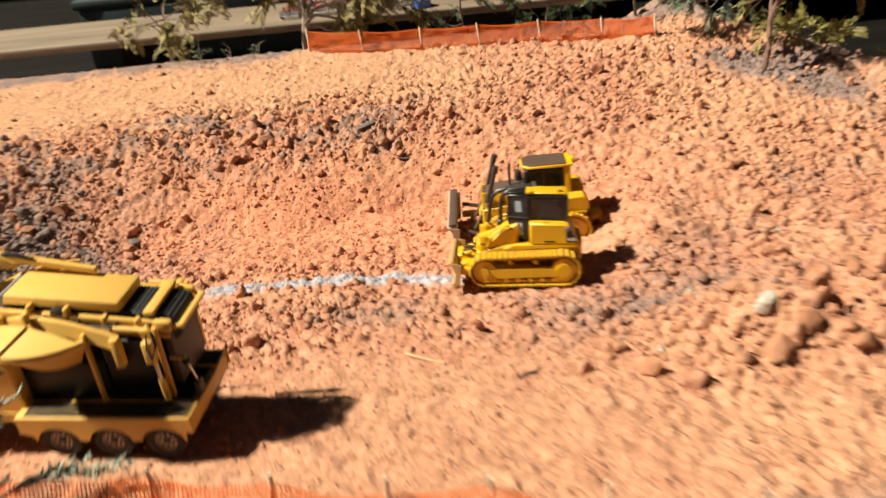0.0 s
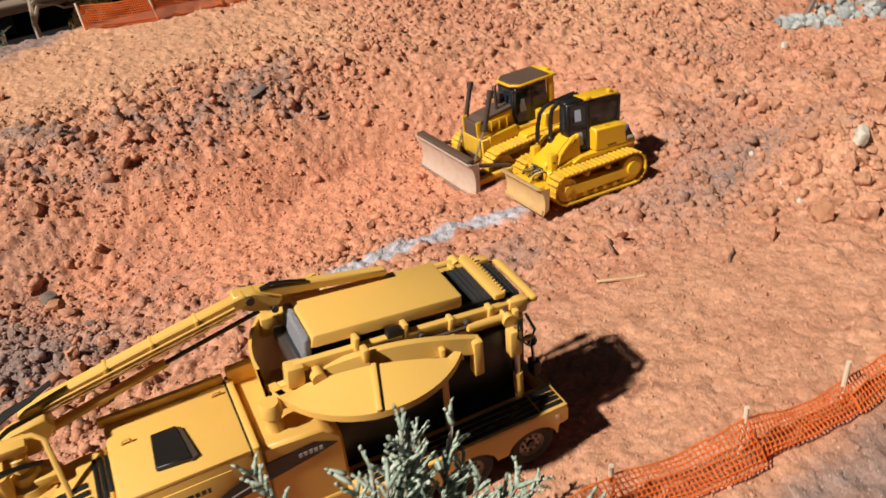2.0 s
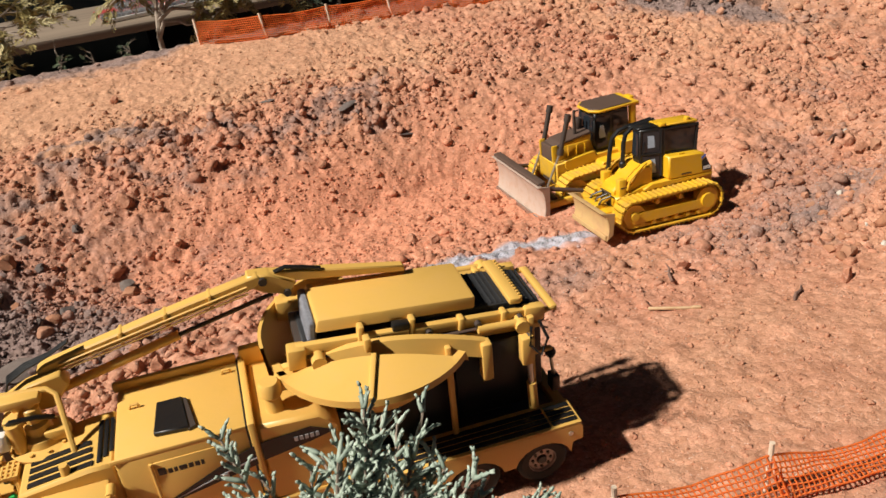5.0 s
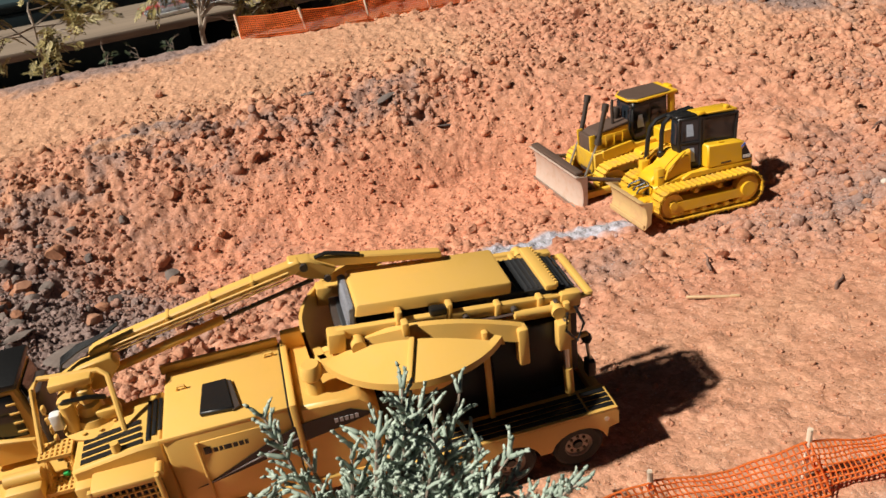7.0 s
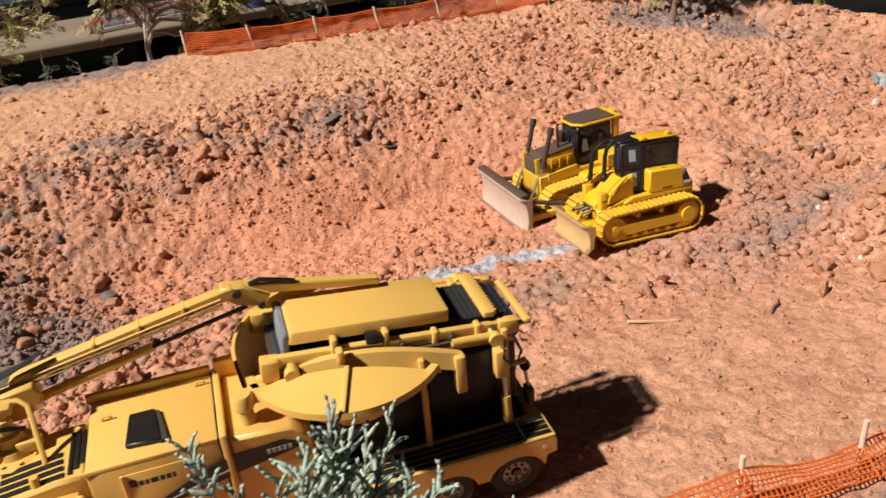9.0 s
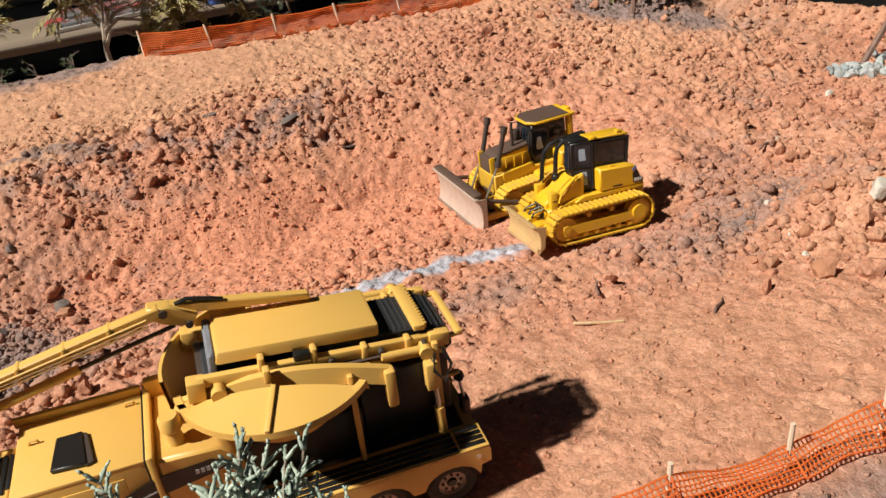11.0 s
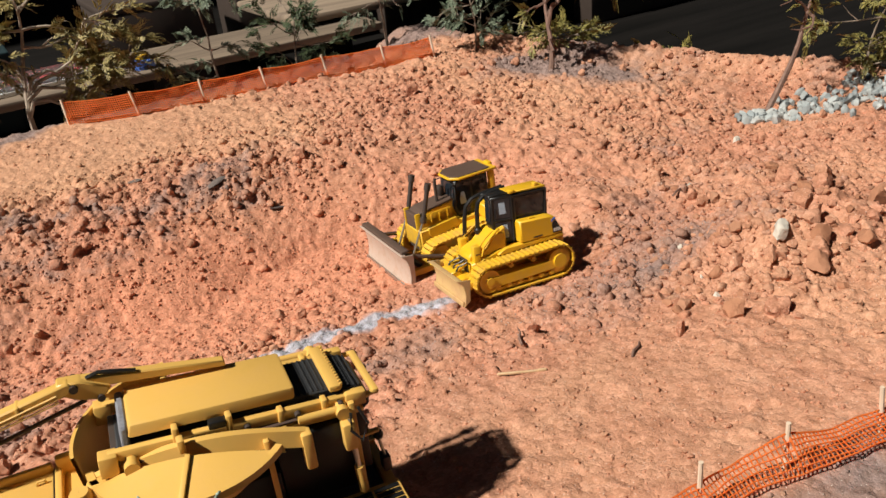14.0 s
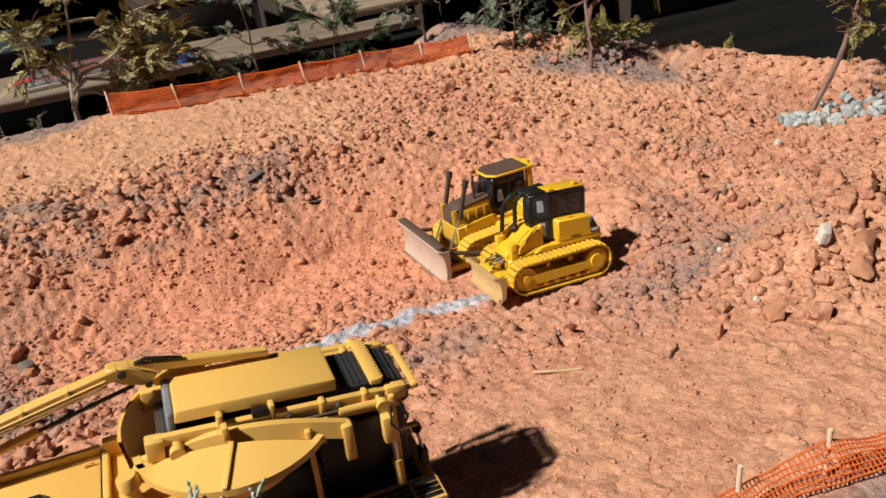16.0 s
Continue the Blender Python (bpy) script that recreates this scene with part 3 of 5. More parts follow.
for k in range(300):
    x, y = r.gauss(0.205, 0.065), r.gauss(0.46, 0.045)
    if x < 0.085 or y < 0.39 or (x < 0.12 and y > 0.515) or (abs(x - 0.2235) < 0.012 and abs(y - 0.456) < 0.016):
        continue
    s = 0.0021 / r.uniform(0.12, 1) ** 0.5
    stone("stone", x, y, s * r.uniform(0.9, 1.5), s, s * 0.85, CLOD if k % 3 else ROCK, k + 40, "small clay-coated stone in the rubble heap", "stones of the rubble heap", r.uniform(0, 180), 2, 0.22)
stone("quartz_stone", 0.1755, 0.4415, 0.0085, 0.0055, 0.0068, WHITE_ROCK, 91, "angular whitish quartz stone standing out of the rubble", "", 30, lift=0.5)
for x, y, s in ((0.238, 0.568, 0.0045), (0.341, 0.608, 0.005), (0.155, 0.50, 0.0028), (0.13, 0.46, 0.0026), (0.12, 0.44, 0.003)):
    stone("quartz_stone", x, y, s, s * 0.8, s * 0.8, WHITE_ROCK, int(s * 9e4), "small pale quartz chip on the soil", "", 30, 2)
for x, y, s, t in ((-0.021, 0.782, 0.009, 10), (-0.057, 0.825, 0.013, 24), (-0.112, 0.868, 0.009, 0), (-0.33, 0.63, 0.022, 5), (-0.36, 0.66, 0.013, 40), (-0.40, 0.69, 0.014, 70), (-0.38, 0.73, 0.012, 20)):
    stone("slate_piece", x, y, s, s * 0.55, s * 0.16, DARK_ROCK, int(s * 7e3) + int(t), "flat dark slate piece stuck in the bank", "slates in the bank", t, 2, 0.6)
for k in range(90):
    x, y = r.gauss(-0.385, 0.055), r.gauss(0.70, 0.045)
    s = r.uniform(0.0028, 0.0075)
    stone("rubble_stone", x, y, s * 1.2, s, s * 0.8, (ROCK, DARK_ROCK, DARK_ROCK)[k % 3], k + 140, "brown and grey stone on the rubble mound", "stones of the grey mound", r.uniform(0, 180), 2, 0.4)

shapes = []
for k in range(9):
    o = stone("clay_lump", 0, 0, 1, 0.85, 0.75, CLOD, 300 + k, "", sub=3)
    shapes.append(o.data)
    bpy.data.objects.remove(o)
for k, (x, y) in enumerate(scatter(290, rng, (-0.5, 0.6), (0.47, 1.02), 2.0)):
    q = 0.0031 / r.uniform(0.14, 1) ** 0.5
    o = new("clay_lump", shapes[k % 9])
    o.matrix_basis = pose(x, y, floor_z(x, y) + q * 0.3, r.uniform(0, 360), r.uniform(0, 360), r.uniform(0, 360)) @ Matrix.Diagonal((q, q, q, 1))
    tagged(o, "knobbly lump of dried orange clay on the slope", "clay lump", "clay lumps on the slopes")

# a spread of blue-grey gravel past the slope
pile = thing("gravel_pile", "spread of light blue-grey crushed stone on the soil", "gravel pile", pose(0, 0, 0))
shapes = []
for k in range(7):
    o = stone("stone_piece", 0, 0, 1, 0.85, 0.75, GREY_ROCK, 200 + k, "", sub=2)
    shapes.append(o.data)
    bpy.data.objects.remove(o)
for k in range(270):
    t = r.uniform(0, 1)
    x = 0.412 + 0.21 * t
    y = 0.655 - 0.066 * t + r.gauss(0, 0.005 + 0.019 * min(1, t * 2.5))
    s = r.uniform(0.0038, 0.0072)
    o = new("stone_piece", shapes[k % 7])
    o.parent = pile
    o.matrix_basis = pose(x, y, floor_z(x, y) + s * r.uniform(0.2, 0.7), r.uniform(0, 360), r.uniform(0, 360), r.uniform(0, 360)) @ Matrix.Diagonal((s, s, s, 1))

# ---- fences of orange netting ----


def net_panel(name, pts_low, pts_high, cell, thick, parent, sag=0.0, seed=0):
    """Plastic netting between a lower and an upper line of points."""
    rr = random.Random(seed)
    lo, hi = [Vector(a) for a in pts_low], [Vector(a) for a in pts_high]
    length = sum((b - a).length for a, b in zip(hi, hi[1:]))
    n = max(2, int(length / cell))
    rows = max(3, int((hi[0] - lo[0]).length / cell))

    def along(ps, t):
        f = t * (len(ps) - 1)
        i = min(int(f), len(ps) - 2)
        return ps[i].lerp(ps[i + 1], f - i)

    bm = bmesh.new()
    grid = []
    for i in range(n + 1):
        t = i / n
        a, b = along(lo, t), along(hi, t)
        belly = math.sin(math.pi * t) * sag
        col = []
        for j in range(rows + 1):
            w = j / rows
            p = a.lerp(b, w)
            p.z -= belly * w
            p.y += 0.0012 * noise.noise(Vector((p.x * 90 + seed, w * 3, 0.5))) + 0.5 * belly * math.sin(math.pi * w)
            col.append(bm.verts.new(p))
        grid.append(col)
    for a, b in zip(grid, grid[1:]):
        for j in range(rows):
            bm.faces.new((a[j], b[j], b[j + 1], a[j + 1]))
    ob = part(name, bm, NET, parent, scale=1)
    w = ob.modifiers.new("strands", "WIREFRAME")
    w.thickness, w.use_even_offset, w.use_boundary = thick, False, True
    return ob


far_fence = thing("safety_fence", "orange plastic net fence on thin wooden stakes along the bank top", "fence", pose(0, 0, 0))
posts = [(-0.131, 1.062), (-0.064, 1.042), (0.005, 1.038), (0.075, 1.030), (0.146, 1.021), (0.217, 1.012), (0.274, 0.995)]
tops = []
for i, (x, y) in enumerate(posts):
    z = floor_z(x, y)
    lean = (random.Random(i).uniform(-0.004, 0.0), 0.007)
    tops.append((Vector((x, y, z)), Vector((x + lean[0], y + lean[1], z + 0.023))))
    part("post", rod(B(), (x, y, z - 0.006), (x + lean[0], y + lean[1], z + 0.0255), 0.0014, 0.0013, 8), POST, far_fence, scale=1)
for i, (a, b) in enumerate(zip(tops, tops[1:])):
    mid = (a[0] + b[0]) / 2
    zz = Vector((0, 0, 0.0022))
    lowmid = Vector((mid.x, mid.y, floor_z(mid.x, mid.y) + 0.001))
    net_panel("net", [a[0] + zz * 0.4, lowmid, b[0] + zz * 0.4], [a[1] - zz * 0.3, (a[1] + b[1]) / 2 - zz * (0.6 + 0.3 * (i % 2)), b[1] - zz * 0.3], 0.0021, 0.0015, far_fence, 0.001, i)

near_fence = thing("safety_fence", "slumped orange net fence on thin wooden stakes beside the grey track", "fence", pose(0, 0, 0))
row = [(-0.30, 0.365), (-0.215, 0.358), (-0.130, 0.346), (-0.078, 0.331), (-0.029, 0.322), (0.013, 0.315), (0.060, 0.304), (0.115, 0.295), (0.175, 0.284)]
tops = []
for i, (x, y) in enumerate(row):
    z = floor_z(x, y)
    q = random.Random(i + 30)
    lx, ly = q.uniform(-0.003, 0.004), q.uniform(-0.001, 0.003)
    tops.append((Vector((x, y, z)), Vector((x + lx, y + ly, z + (0.012 if i == 4 or i > 5 else 0.018)))))
    part("post", rod(B(), (x, y, z - 0.008), (x + lx * 1.15, y + ly * 1.15, z + 0.023), 0.0011, 0.0010, 8), POST, near_fence, scale=1)
for i, (a, b) in enumerate(zip(tops, tops[1:])):
    mid = (a[1] + b[1]) / 2
    q = random.Random(i + 60)
    lowz = Vector((0, -0.010 * q.uniform(0.5, 1.2), 0.0045))
    slump = Vector((0, q.uniform(-0.001, 0.004), -q.uniform(0.001, 0.004)))
    net_panel("net", [a[0] + lowz, (a[0] + b[0]) / 2 + lowz + Vector((0, q.uniform(-0.003, 0.003), 0.001)), b[0] + lowz], [a[1], mid + slump, b[1]], 0.0021, 0.00095, near_fence, 0.001, i + 20)

# ---- twigs set up as trees ----


def twig_tree(name, x, y, h, lean, seed, leaf, bark, label, crown=1.0, limbs=7, leaf_n=900, leaf_size=0.006, thick=1.0, low=0.35, arms=()):
    r = random.Random(seed)
    z = floor_z(x, y) - 0.004
    tree = thing(name, label, "tree", pose(x, y, z))
    leaf_n, leaf_size = int(leaf_n * 1.7), leaf_size * 0.72
    bm = bmesh.new()
    trunk, p, d = [], Vector((0, 0, 0)), Vector((lean[0], lean[1], 1)).normalized()
    n = 10
    for i in range(n + 1):
        trunk.append(p.copy())
        d = (d + Vector((r.gauss(0, 0.10), r.gauss(0, 0.10), 0.05))).normalized()
        p = p + d * h / n
    tube(bm, trunk, [0.0021 * thick * (1 - 0.75 * i / n) for i in range(n + 1)], 7)
    tips = []
    for k in range(limbs):
        i = r.randint(int(n * low), n - 1)
        a = trunk[i]
        ang, ln = r.uniform(0, math.tau), h * r.uniform(0.22, 0.48) * crown
        d = Vector((math.cos(ang), math.sin(ang), r.uniform(-0.1, 0.7))).normalized()
        pts = [a]
        for s in range(6):
            d = (d + Vector((r.gauss(0, 0.22), r.gauss(0, 0.22), r.gauss(0, 0.16)))).normalized()
            pts.append(pts[-1] + d * ln / 6)
            if s > 1:
                tips.append((pts[-1], d))
        tube(bm, pts, [0.0011 * thick * (1 - 0.8 * s / 6) for s in range(7)], 5)
        for s in (2, 4):
            e = (d + Vector((r.gauss(0, 0.8), r.gauss(0, 0.8), r.gauss(0, 0.5)))).normalized()
            q = [pts[s], pts[s] + e * ln * 0.2, pts[s] + e * ln * 0.34 + Vector((0, 0, r.gauss(0, ln * 0.06)))]
            tube(bm, q, [0.0006 * thick, 0.0005 * thick, 0.0002], 4)
            tips += [(q[1], e), (q[2], e)]
    for at, end in arms:
        a, b = trunk[int(n * at)], Vector(end)
        pts = [a.lerp(b, s / 7) + Vector((0, 0, 0.012 * math.sin(s * 1.3))) + Vector((r.gauss(0, 0.003), r.gauss(0, 0.003), r.gauss(0, 0.003))) * (s > 0) for s in range(8)]
        tube(bm, pts, [0.0013 * thick * (1 - 0.8 * s / 7) for s in range(8)], 6)
        for s in range(4, 8):
            tips += [(pts[s], (b - a).normalized())] * 5
            for _ in range(2):
                e = Vector((r.gauss(0.4, 0.7), r.gauss(0, 0.7), r.gauss(0, 0.6))).normalized()
                q = [pts[s], pts[s] + e * h * 0.09, pts[s] + e * h * 0.17 + Vector((0, 0, -h * 0.02))]
                tube(bm, q, [0.0006 * thick, 0.0005 * thick, 0.0002], 4)
                tips += [(q[1], e)] * 3 + [(q[2], e)] * 3
    tips.append((trunk[-1], d))
    part("trunk", bm, bark, tree, scale=1)
    bm = bmesh.new()
    for k in range(leaf_n // 13):
        c, d = r.choice(tips)
        c = c + Vector((r.gauss(0, 1), r.gauss(0, 1), r.gauss(0, 0.8))) * h * 0.022 * crown
        d = (d + Vector((r.gauss(0, 0.6), r.gauss(0, 0.6), r.gauss(-0.15, 0.5)))).normalized()
        flat = d.cross(Vector((r.gauss(0, 0.6), r.gauss(0, 0.6), 1))).normalized()
        step = leaf_size * r.uniform(0.3, 0.5)
        for i in range(13):
            side = flat * (1 if i % 2 else -1) if i < 12 else Vector((0, 0, 0))
            e = (d + side * r.uniform(0.5, 0.9) + Vector((0, 0, r.gauss(0, 0.15)))).normalized()
            ln = leaf_size * r.uniform(0.7, 1.1) * (1.15 - 0.05 * i)
            w = e.cross(d.cross(flat)).normalized() * ln * 0.16
            up = w.cross(e).normalized() * ln * 0.10
            v = [bm.verts.new(c), bm.verts.new(c + e * ln * 0.5 + w), bm.verts.new(c + e * ln), bm.verts.new(c + e * ln * 0.5 - w), bm.verts.new(c + e * ln * 0.45 + up)]
            for j in range(4):
                bm.faces.new((v[j], v[(j + 1) % 4], v[4]))
            c = c + d * step * (0.5 if i % 2 else 0.35)
            d = (d + Vector((0, 0, -0.03))).normalized()
    part("crown", bm, leaf, tree, scale=1, sharp=180)
    return tree


TAN = leafy("bronze_green_sprays", (0.20, 0.16, 0.05), (0.42, 0.33, 0.12))
twig_tree("tree", -0.158, 1.195, 0.20, (0.10, 0.0), 3, TAN, PALE_BARK, "slender pale-stemmed twig tree with bronze-green cypress sprays", 0.75, 5, 4600, 0.013, 2.0, 0.7, ((0.35, (0.085, 0.0, 0.105)), (0.4, (0.125, 0.01, 0.135)), (0.45, (0.10, -0.02, 0.165)), (0.55, (-0.03, 0.0, 0.15)), (0.4, (0.15, 0.0, 0.10))))
twig_tree("tree", -0.35, 1.24, 0.19, (0.1, 0.0), 5, TAN, BARK, "grey-stemmed twig tree with yellowish olive tufts", 1.2, 12, 2400, 0.011, 1.2, 0.3)
twig_tree("tree", 0.071, 1.177, 0.16, (-0.1, 0.0), 7, SAGE, BARK, "thin twig tree with pale sage leaves behind the fence", 1.0, 10, 1300, 0.010, 1.0, 0.2)
twig_tree("tree", 0.175, 1.20, 0.14, (0.05, 0.0), 9, GREEN, BARK, "dense dark green twig bush behind the fence", 1.1, 14, 3600, 0.010, 0.9, 0.1)
twig_tree("tree", 0.289, 1.14, 0.13, (0.05, 0.0), 12, SAGE, BARK, "small twig tree with thin sage foliage", 1.0, 9, 1000, 0.009, 1.0, 0.45)
twig_tree("tree", 0.327, 0.985, 0.085, (0.0, 0.0), 14, SAGE, BARK, "low twig shrub with sparse sage sprays", 1.3, 11, 1100, 0.009, 0.8, 0.1)
twig_tree("tree", 0.346, 0.868, 0.13, (0.42, 0.05), 16, OLIVE, RED_BARK, "leaning forked twig tree with drooping olive leaves", 0.9, 4, 1300, 0.011, 1.7, 0.6, ((0.5, (0.16, 0.01, 0.13)), (0.45, (0.04, 0.0, 0.13)), (0.6, (0.13, -0.02, 0.10))))
twig_tree("tree", 0.454, 0.664, 0.15, (0.35, 0.05), 23, OLIVE, RED_BARK, "crooked red-brown twig tree beside the grey gravel", 1.0, 6, 420, 0.010, 1.7, 0.6)
twig_tree("tree", 0.582, 0.645, 0.10, (0.1, 0.0), 26, OLIVE, BARK, "bushy yellow-green twig shrub near the gravel", 1.4, 14, 2600, 0.011, 0.9, 0.1)
twig_tree("tree", 0.545, 0.85, 0.15, (-0.1, 0.0), 41, OLIVE, RED_BARK, "twig tree with drooping olive foliage", 1.3, 12, 1900, 0.012, 1.2, 0.4)
twig_tree("tree", 0.435, 0.975, 0.17, (0.1, 0.0), 35, OLIVE, BARK, "broad twig tree with hanging olive foliage", 1.2, 11, 1700, 0.012, 1.2, 0.5)
for x, y, s in ((-0.235, 1.105, 1), (-0.20, 1.10, 2), (-0.11, 1.10, 3), (0.03, 1.11, 4), (-0.27, 1.08, 6)):
    twig_tree("weed", x, y, 0.024, (0.1, 0), s + 60, GREEN, BARK, "tiny green weed at the edge of the soil", 1.4, 5, 90, 0.005, 0.5, 0.0)


def sprig():
    """A cypress sprig standing up as a young conifer in front."""
    r = random.Random(5)
    base = Vector((-0.238, 0.320, floor_z(-0.238, 0.320) - 0.004))
    tree = thing("conifer", "blue-green cypress sprig standing as a young conifer", "tree", Matrix.Translation(base))
    stems, leaves = bmesh.new(), bmesh.new()

    def frond(p, d, ln, depth, side_len=1.0):
        pts, k = [p], max(3, int(ln / 0.0031))
        for i in range(k):
            d = (d + Vector((r.gauss(0, 0.07), r.gauss(0, 0.07), r.gauss(0, 0.05) + 0.004))).normalized()
            pts.append(pts[-1] + d * ln / k)
        if depth < 2:
            tube(stems, pts, [0.0012 / (1 + depth) * (1 - 0.7 * i / k) for i in range(k + 1)], 5)
        start = 1 if depth else 3
        for i in range(start, k + 1):
            if depth < 2:
                for side in (1, -1):
                    if r.random() < 0.78:
                        s = d.cross(Vector((r.gauss(0, 0.6), r.gauss(0, 0.6), 1))).normalized() * side
                        e = (d * 0.85 + s * r.uniform(0.45, 0.9) + Vector((0, 0, r.gauss(0, 0.25)))).normalized()
                        sub = ln * (0.42 if depth == 0 else 0.45) * r.uniform(0.6, 1.1) * (1.08 - 0.6 * i / k) * side_len
                        if sub > 0.0025:
                            frond(pts[i], e, sub, depth + 1)
        if depth >= 1:
            wob = [0.00072 * (1 - 0.35 * i / k) * r.uniform(0.75, 1.3) for i in range(k + 1)]
            tube(leaves, pts, wob[:-1] + [0.0003], 5)
            for i in range(1, k + 1):
                for _ in range(2):
                    s = Vector((r.gauss(0, 1), r.gauss(0, 1), r.gauss(0, 1))).normalized()
                    e = (d + s * 0.5).normalized()
                    tube(leaves, [pts[i], pts[i] + e * r.uniform(0.0010, 0.0017)], [0.0006, 0.00025], 4)

    def aim(x, y, z, ln, side_len=1.0):
        d = Vector((x, y, z)) - base
        frond(Vector((0, 0, 0)) + d.normalized() * 0.01, d.normalized(), d.length * ln, 0, side_len)

    for k in range(84):
        u = (k * 0.618034) % 1.0
        x = -0.227 + 0.028 * u + r.gauss(0, 0.003)
        crest = 0.098 + 0.021 * math.sin(math.pi * min(1, 0.15 + u * 0.95)) - 0.012 * u * u
        z = crest - 0.056 * (k / 84) ** 1.2 + r.gauss(0, 0.003)
        aim(x, r.uniform(0.322, 0.346), z, 0.92, 0.36)
    low, tip = Vector((-0.188, 0.352, 0.036)) - base, Vector((-0.146, 0.371, 0.031)) - base
    tube(stems, [(0, 0, 0.006), low * 0.5, low], [0.0012, 0.001, 0.0008], 5)
    for k in range(3):
        frond(low * (0.9 + 0.05 * k), (tip - low + Vector((0, 0.004 * (k - 1), -0.002 * k))).normalized(), (tip - low).length * (1 - 0.2 * k), 0, 0.5)
    part("trunk", stems, BARK, tree, scale=1)
    part("crown", leaves, BLUE_GREEN, tree, scale=1, sharp=180)


sprig()

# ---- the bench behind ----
# Bench, wall, floor and bearers carry the background shade in their colour.
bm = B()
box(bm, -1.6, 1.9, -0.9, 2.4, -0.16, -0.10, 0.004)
tagged(part("bench_top", bm, TABLE, None, scale=1), "wooden bench top coloured near-black for shade, under the model ground", "bench", kind="structure")
tagged(part("wall_north", box(B(), -2.2, 2.6, 2.4, 2.5, -0.9, 1.6, 0), WALLM, None, scale=1), "plain wall coloured near-black for shade, behind the bench", "wall", kind="structure")
tagged(part("floor", box(B(), -6, 6, -6, 6, -0.95, -0.9, 0), WALLM, None, scale=1), "plain floor coloured near-black for shade, under the bench", "floor", kind="structure")
tagged(part("timber_plank", box(B(), -1.0, 0.36, 1.315, 1.47, -0.012, 0.0, 0.003, Matrix.Rotation(radians(-0.6), 4, "Z")), PLANK, None, scale=1), "weathered brown timber plank lying behind the model ground", "plank")
tagged(part("timber_plank", box(B(), 0.30, 0.95, 1.36, 1.60, 0.006, 0.02, 0.004, Matrix.Rotation(radians(2), 4, "Z")), PLANK, None, scale=1), "greyish timber plank behind the fence", "plank")
for x in (-0.85, -0.45, 0.0, 0.33, 0.85):
    tagged(part("bearer", box(B(), x - 0.03, x + 0.03, 1.40, 1.46, -0.10, -0.012 if x < 0.3 else 0.006, 0.002), TABLE, None, scale=1), "wooden block coloured near-black for shade, carrying the plank", "block", "plank bearers")
pk = thing("blister_pack", "clear blister pack on a red card lying on the plank", "package", pose(-0.100, 1.40, 0.001, 0, 0, 6))
part("card", box(B(), -110, 110, -42, 34, 0, 1.5, 0.5), CARD, pk)
part("tray", box(B(), -112, 112, -46, -20, 1.6, 9, 3), CLEAR, pk, "clear plastic tray")
part("blister", box(B(), -85, 95, -18, 26, 1.6, 12, 4), CLEAR, pk, "clear plastic bubble")
part("edge_strip", box(B(), -105, 100, -47.5, -46.2, 0, 5, 0.5), WHITE, pk, "white plastic edge")
part("insert", box(B(), -60, 60, -12, 18, 1.7, 7, 2), CARD, pk, "dark red insert")
cap = thing("bottle_cap", "small blue plastic cap with a yellow top on the plank", "cap", pose(0.012, 1.345, 0.0))
part("body", lathe(B(), [(0.1, 0), (14, 0), (15, 3), (14, 12), (12, 13), (0.1, 13)], (0, 0, 0), "z"), BLUE, cap)
part("top", lathe(B(), [(0.1, 13), (9, 13), (9, 20), (7, 22), (0.1, 22)], (0, 0, 0), "z"), YELLOW, cap, "yellow plastic top")
bx = thing("storage_box", "dark teal plastic storage box on the bench", "box", pose(-0.35, 1.62, -0.10))
part("body", box(B(), -240, 210, -70, 120, 0, 105, 6), TEAL, bx)
part("lid", box(B(), -246, 216, -76, 126, 105, 122, 5), TEAL, bx)
for x, y, sx, sy, h, mat_, lab in ((0.10, 1.66, 0.09, 0.09, 0.14, DARK, "dark cardboard box on the bench"), (0.36, 1.72, 0.10, 0.06, 0.16, DARK, "dark wooden crate on the bench"), (0.66, 1.70, 0.12, 0.08, 0.13, DARK, "dark box in shade on the bench"), (1.0, 1.45, 0.16, 0.1, 0.16, DARK, "dark crate behind the trees")):
    t = thing("crate", lab, "box", pose(x, y, -0.10))
    part("body", box(B(), -sx, sx, -sy, sy, 0, h, 0.004), mat_, t, scale=1)
    part("lid", box(B(), -sx * 1.03, sx * 1.03, -sy * 1.03, sy * 1.03, h, h + 0.012, 0.003), mat_, t, scale=1)

# a split of matchwood, and dry twigs
st = thing("wood_splinter", "thin splinter of pale wood lying on the soil", "splinter", pose(-0.012, 0.457, floor_z(-0.012, 0.457) + 0.0012, 0, 0, -31))
part("stick", box(B(), -13, 12, -0.7, 0.7, -0.6, 0.7, 0.3), MATCH, st)
part("tip", box(B(), 9, 13.5, -1.1, 0.3, 0, 1.5, 0.4), MATCH, st)
for x, y, a, ln in ((0.225, 0.565, 18, 13), (0.01, 0.487, 60, 9), (-0.035, 0.80, 10, 12), (0.045, 0.43, 30, 8)):
    t = thing("dry_twig", "short dry brown twig lying on the soil", "twig", pose(x, y, floor_z(x, y) + 0.001, 0, 0, a), "dry twigs")
    part("stem", tube(B(), [(-ln, 0, 0), (-ln * 0.3, 0.8, 0.5), (ln * 0.4, -0.5, 0.4), (ln, 0.6, 0.2)], [0.8, 0.9, 0.7, 0.3], 6), RED_BARK, t)

# ---- bulldozers ----


